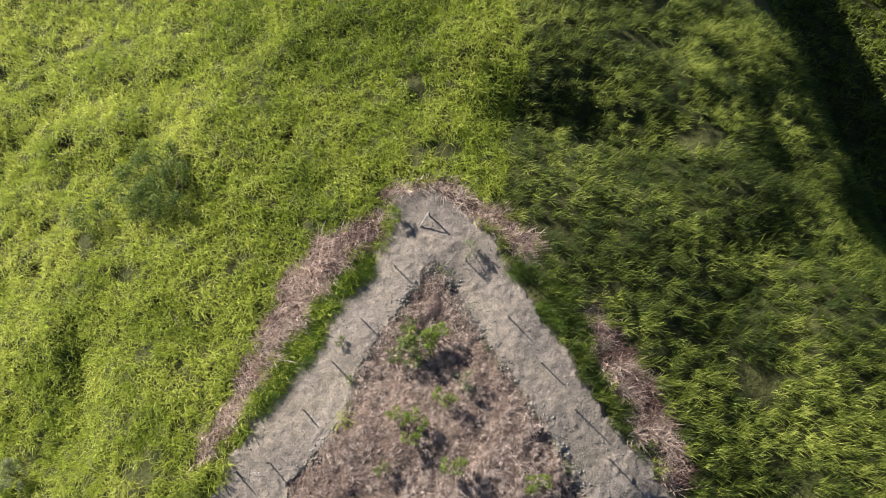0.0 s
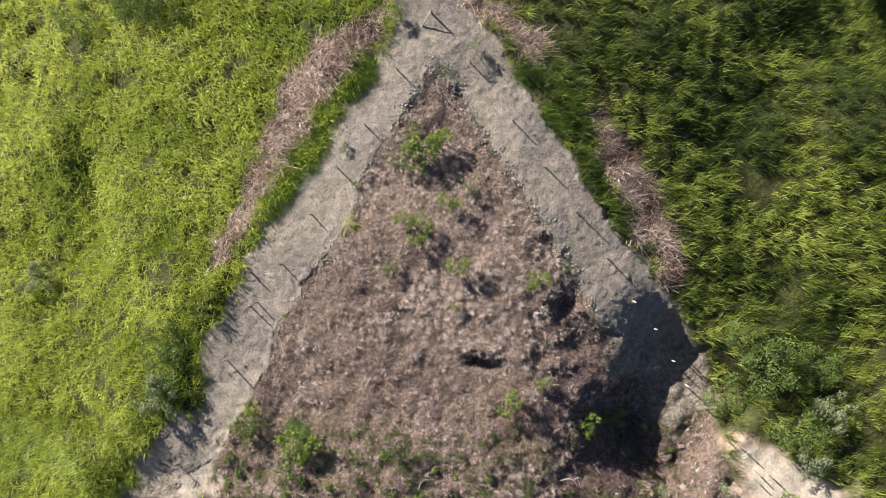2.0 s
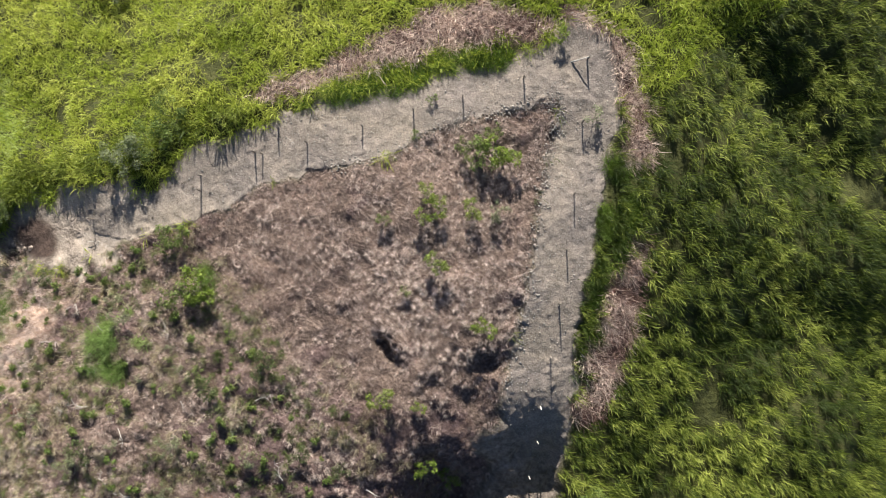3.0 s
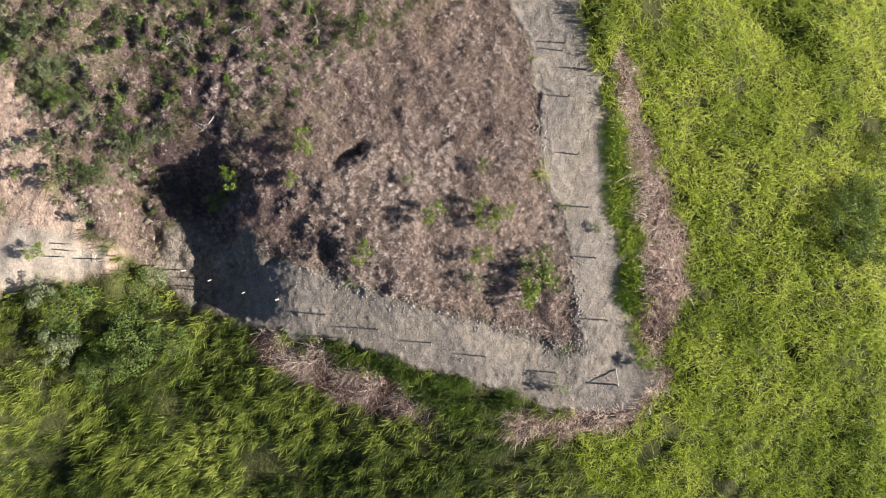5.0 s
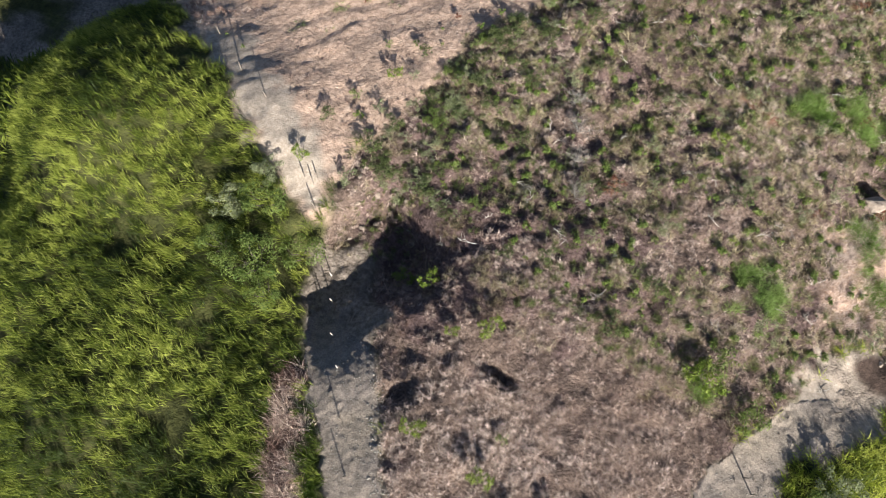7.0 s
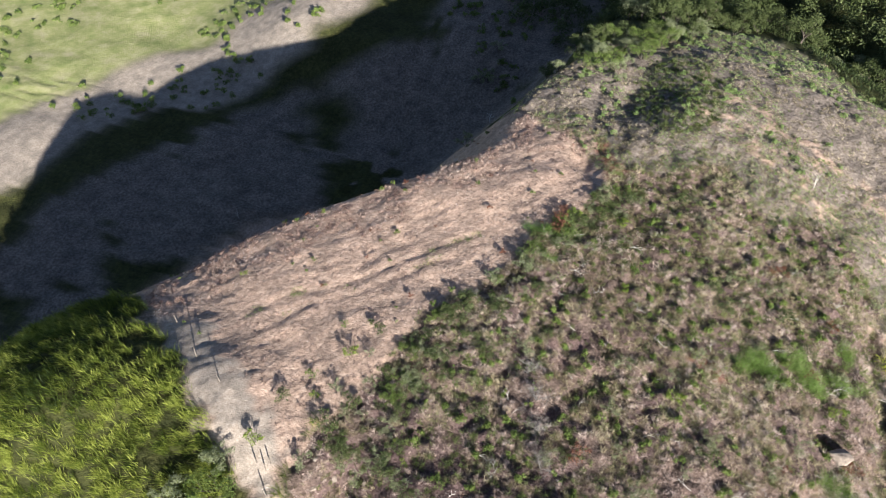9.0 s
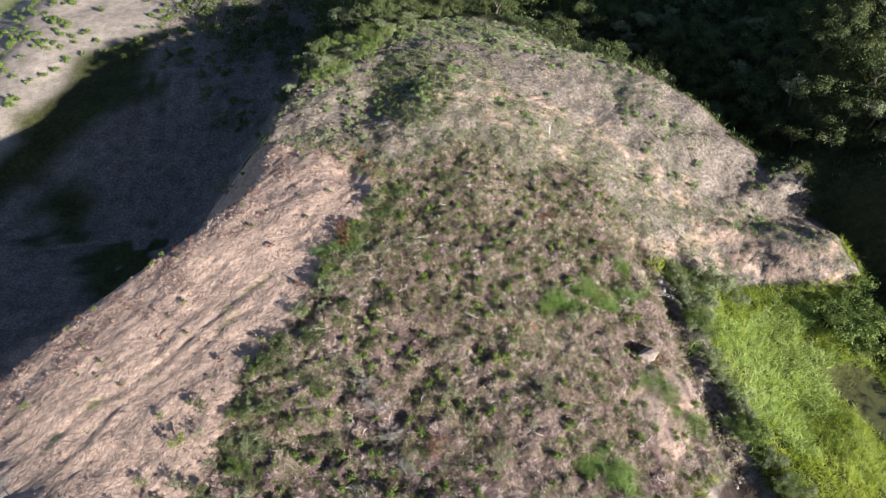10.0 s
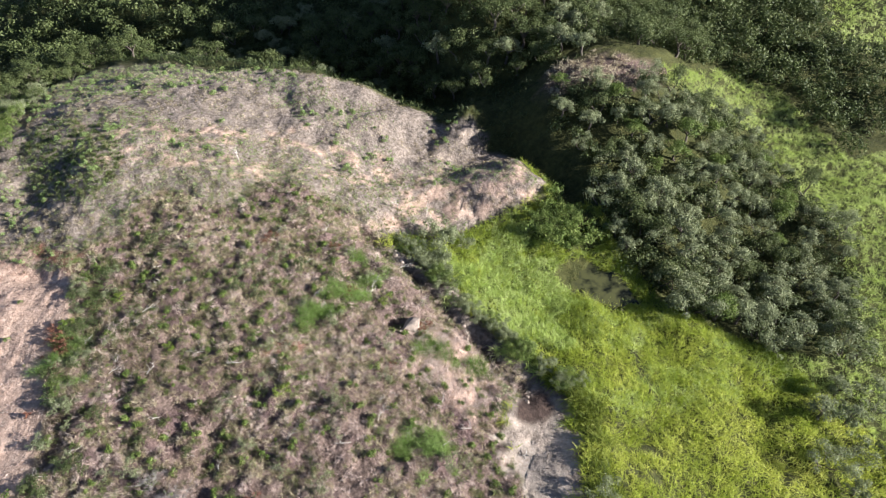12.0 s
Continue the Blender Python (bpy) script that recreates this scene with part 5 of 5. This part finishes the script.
SPRIGS = [branch("dry_sprig", s, 0.7, 6, BARK, "small dark dry sprig standing on the sand", "weed") for s in (11, 12)]
x, y = scatter(-31, 18, -25, 20, 0.35, lambda x, y: inside(TRACK_LINE, x, y))
for n in range(min(len(x), 60)):
    tagged(put(SPRIGS[n % 2], x[n], y[n], rng.uniform(0.3, 1.0) if x[n] < -12 else rng.uniform(0.2, 0.5), rng.uniform(0, 6.3), -0.05), group="dry sprigs on the track")


# boulder beside a burrow, and rocks
def rock(name, seed, size, material, label, corners=26):
    """An angular broken stone: the hull of a few scattered corners, with worn edges."""
    r = np.random.RandomState(seed)
    bm = bmesh.new()
    for p in r.normal(size=(corners, 3)):
        p = p / np.abs(p).max() * 0.5 * r.uniform(0.72, 1.0)
        bm.verts.new((p[0] * size[0], p[1] * size[1], p[2] * size[2]))
    hull = bmesh.ops.convex_hull(bm, input=bm.verts[:])
    bmesh.ops.delete(bm, geom=[v for v in bm.verts if not v.link_faces], context="VERTS")
    bmesh.ops.bevel(bm, geom=bm.edges[:], offset=0.03 * size[0], segments=1, affect="EDGES")
    me = bpy.data.meshes.new(name)
    bm.to_mesh(me)
    bm.free()
    me.materials.append(material)
    return tagged(new(name, me), label, "boulder" if size[0] > 1 else "rock")


boulder = rock("boulder", 2, (2.3, 1.8, 1.5), STONE, "pale angular boulder half sunk beside the gully")
boulder.matrix_basis = pose(-24.2, -40.8, float(ground_at(-24.2, -40.8)) + 0.35, 8, 12, 30)
ROCKS = [rock("rock", s, (0.8, 0.6, 0.5), STONE, "rough brown rock on loose earth") for s in (4, 5)]
for px, py, s in ((19.6, -18.6, 1.2), (18.4, -19.6, 1.6), (20.6, -20.2, 1.3), (17.6, -21.2, 1.2), (19.4, -22, 1.5), (21.2, -22.4, 1.1), (18, -23.4, 1.0), (20.2, -17.2, 0.9), (16.6, -22.6, 1.1), *((float(rng.uniform(-31.5, -28.5)), float(rng.uniform(-56, -27)), float(rng.uniform(0.5, 1.3))) for _ in range(40)), (-28.4, -27.6, 1.0), (-29.5, -26.9, 1.2), (-2.6, 14.8, 0.8), (-3.2, 15.2, 0.6), (-2.2, 14.2, 0.7)):
    put(ROCKS[int(s * 10) % 2], px, py, s * 0.7, rng.uniform(0, 6.3), 0.05)

# loose clods on the track and the rest of the broken ground
x, y = scatter(-34, 26, -28, 24, 20.0, lambda x, y: ragged(TRACK_LINE, x, y, 0.35) & (value_noise(x, y, 1.7, 2) * 0.7 + 0.5 * RNG.rand(len(x)) > 0.5))
rim = [(-12.8, -2.1), (-10.1, 1.7), (-8.5, 6.4), (-5.7, 10.8), (-3.5, 13.9), (-2.6, 15.6), (-1.2, 14.5), (0.2, 11.4), (2.2, 8.4), (5.4, 3.6), (8.5, -0.9), (11.6, -6.5)]
t = RNG.uniform(0, len(rim) - 1.001, 1900)
k = t.astype(int)
rim = np.array(rim)
heap = rim[k] + (rim[k + 1] - rim[k]) * (t - k)[:, None] + RNG.normal(0, 0.38, (len(t), 2))
x, y = np.concatenate([x, heap[:, 0]]), np.concatenate([y, heap[:, 1]])
big = np.arange(len(x)) >= len(x) - len(t)
base = np.array([(1, 0, 0), (-1, 0, 0), (0, 1, 0), (0, -1, 0), (0, 0, 1), (0, 0, -1)], float)
oct_faces = np.array([(0, 2, 4), (2, 1, 4), (1, 3, 4), (3, 0, 4), (2, 0, 5), (1, 2, 5), (3, 1, 5), (0, 3, 5)])
n = len(x)
scale = np.where(big, 0.03 + 0.09 * RNG.rand(n) ** 2.5, 0.015 + 0.065 * RNG.rand(n) ** 4)
shape = base[None] * (0.7 + 0.6 * RNG.rand(n, 6, 1)) + RNG.normal(0, 0.2, (n, 6, 3))
verts = shape * scale[:, None, None] + np.stack([x, y, ground_at(x, y) + 0.06], -1)[:, None]
loops = (np.arange(n)[:, None, None] * 6 + oct_faces[None]).reshape(-1, 3)
tagged(new("clods", mesh_of("clods", verts.reshape(-1, 3), loops, np.full(len(loops), 3), CLOD)), "loose earth clods and pebbles on the sand track", "pebbles", kind="stuff")
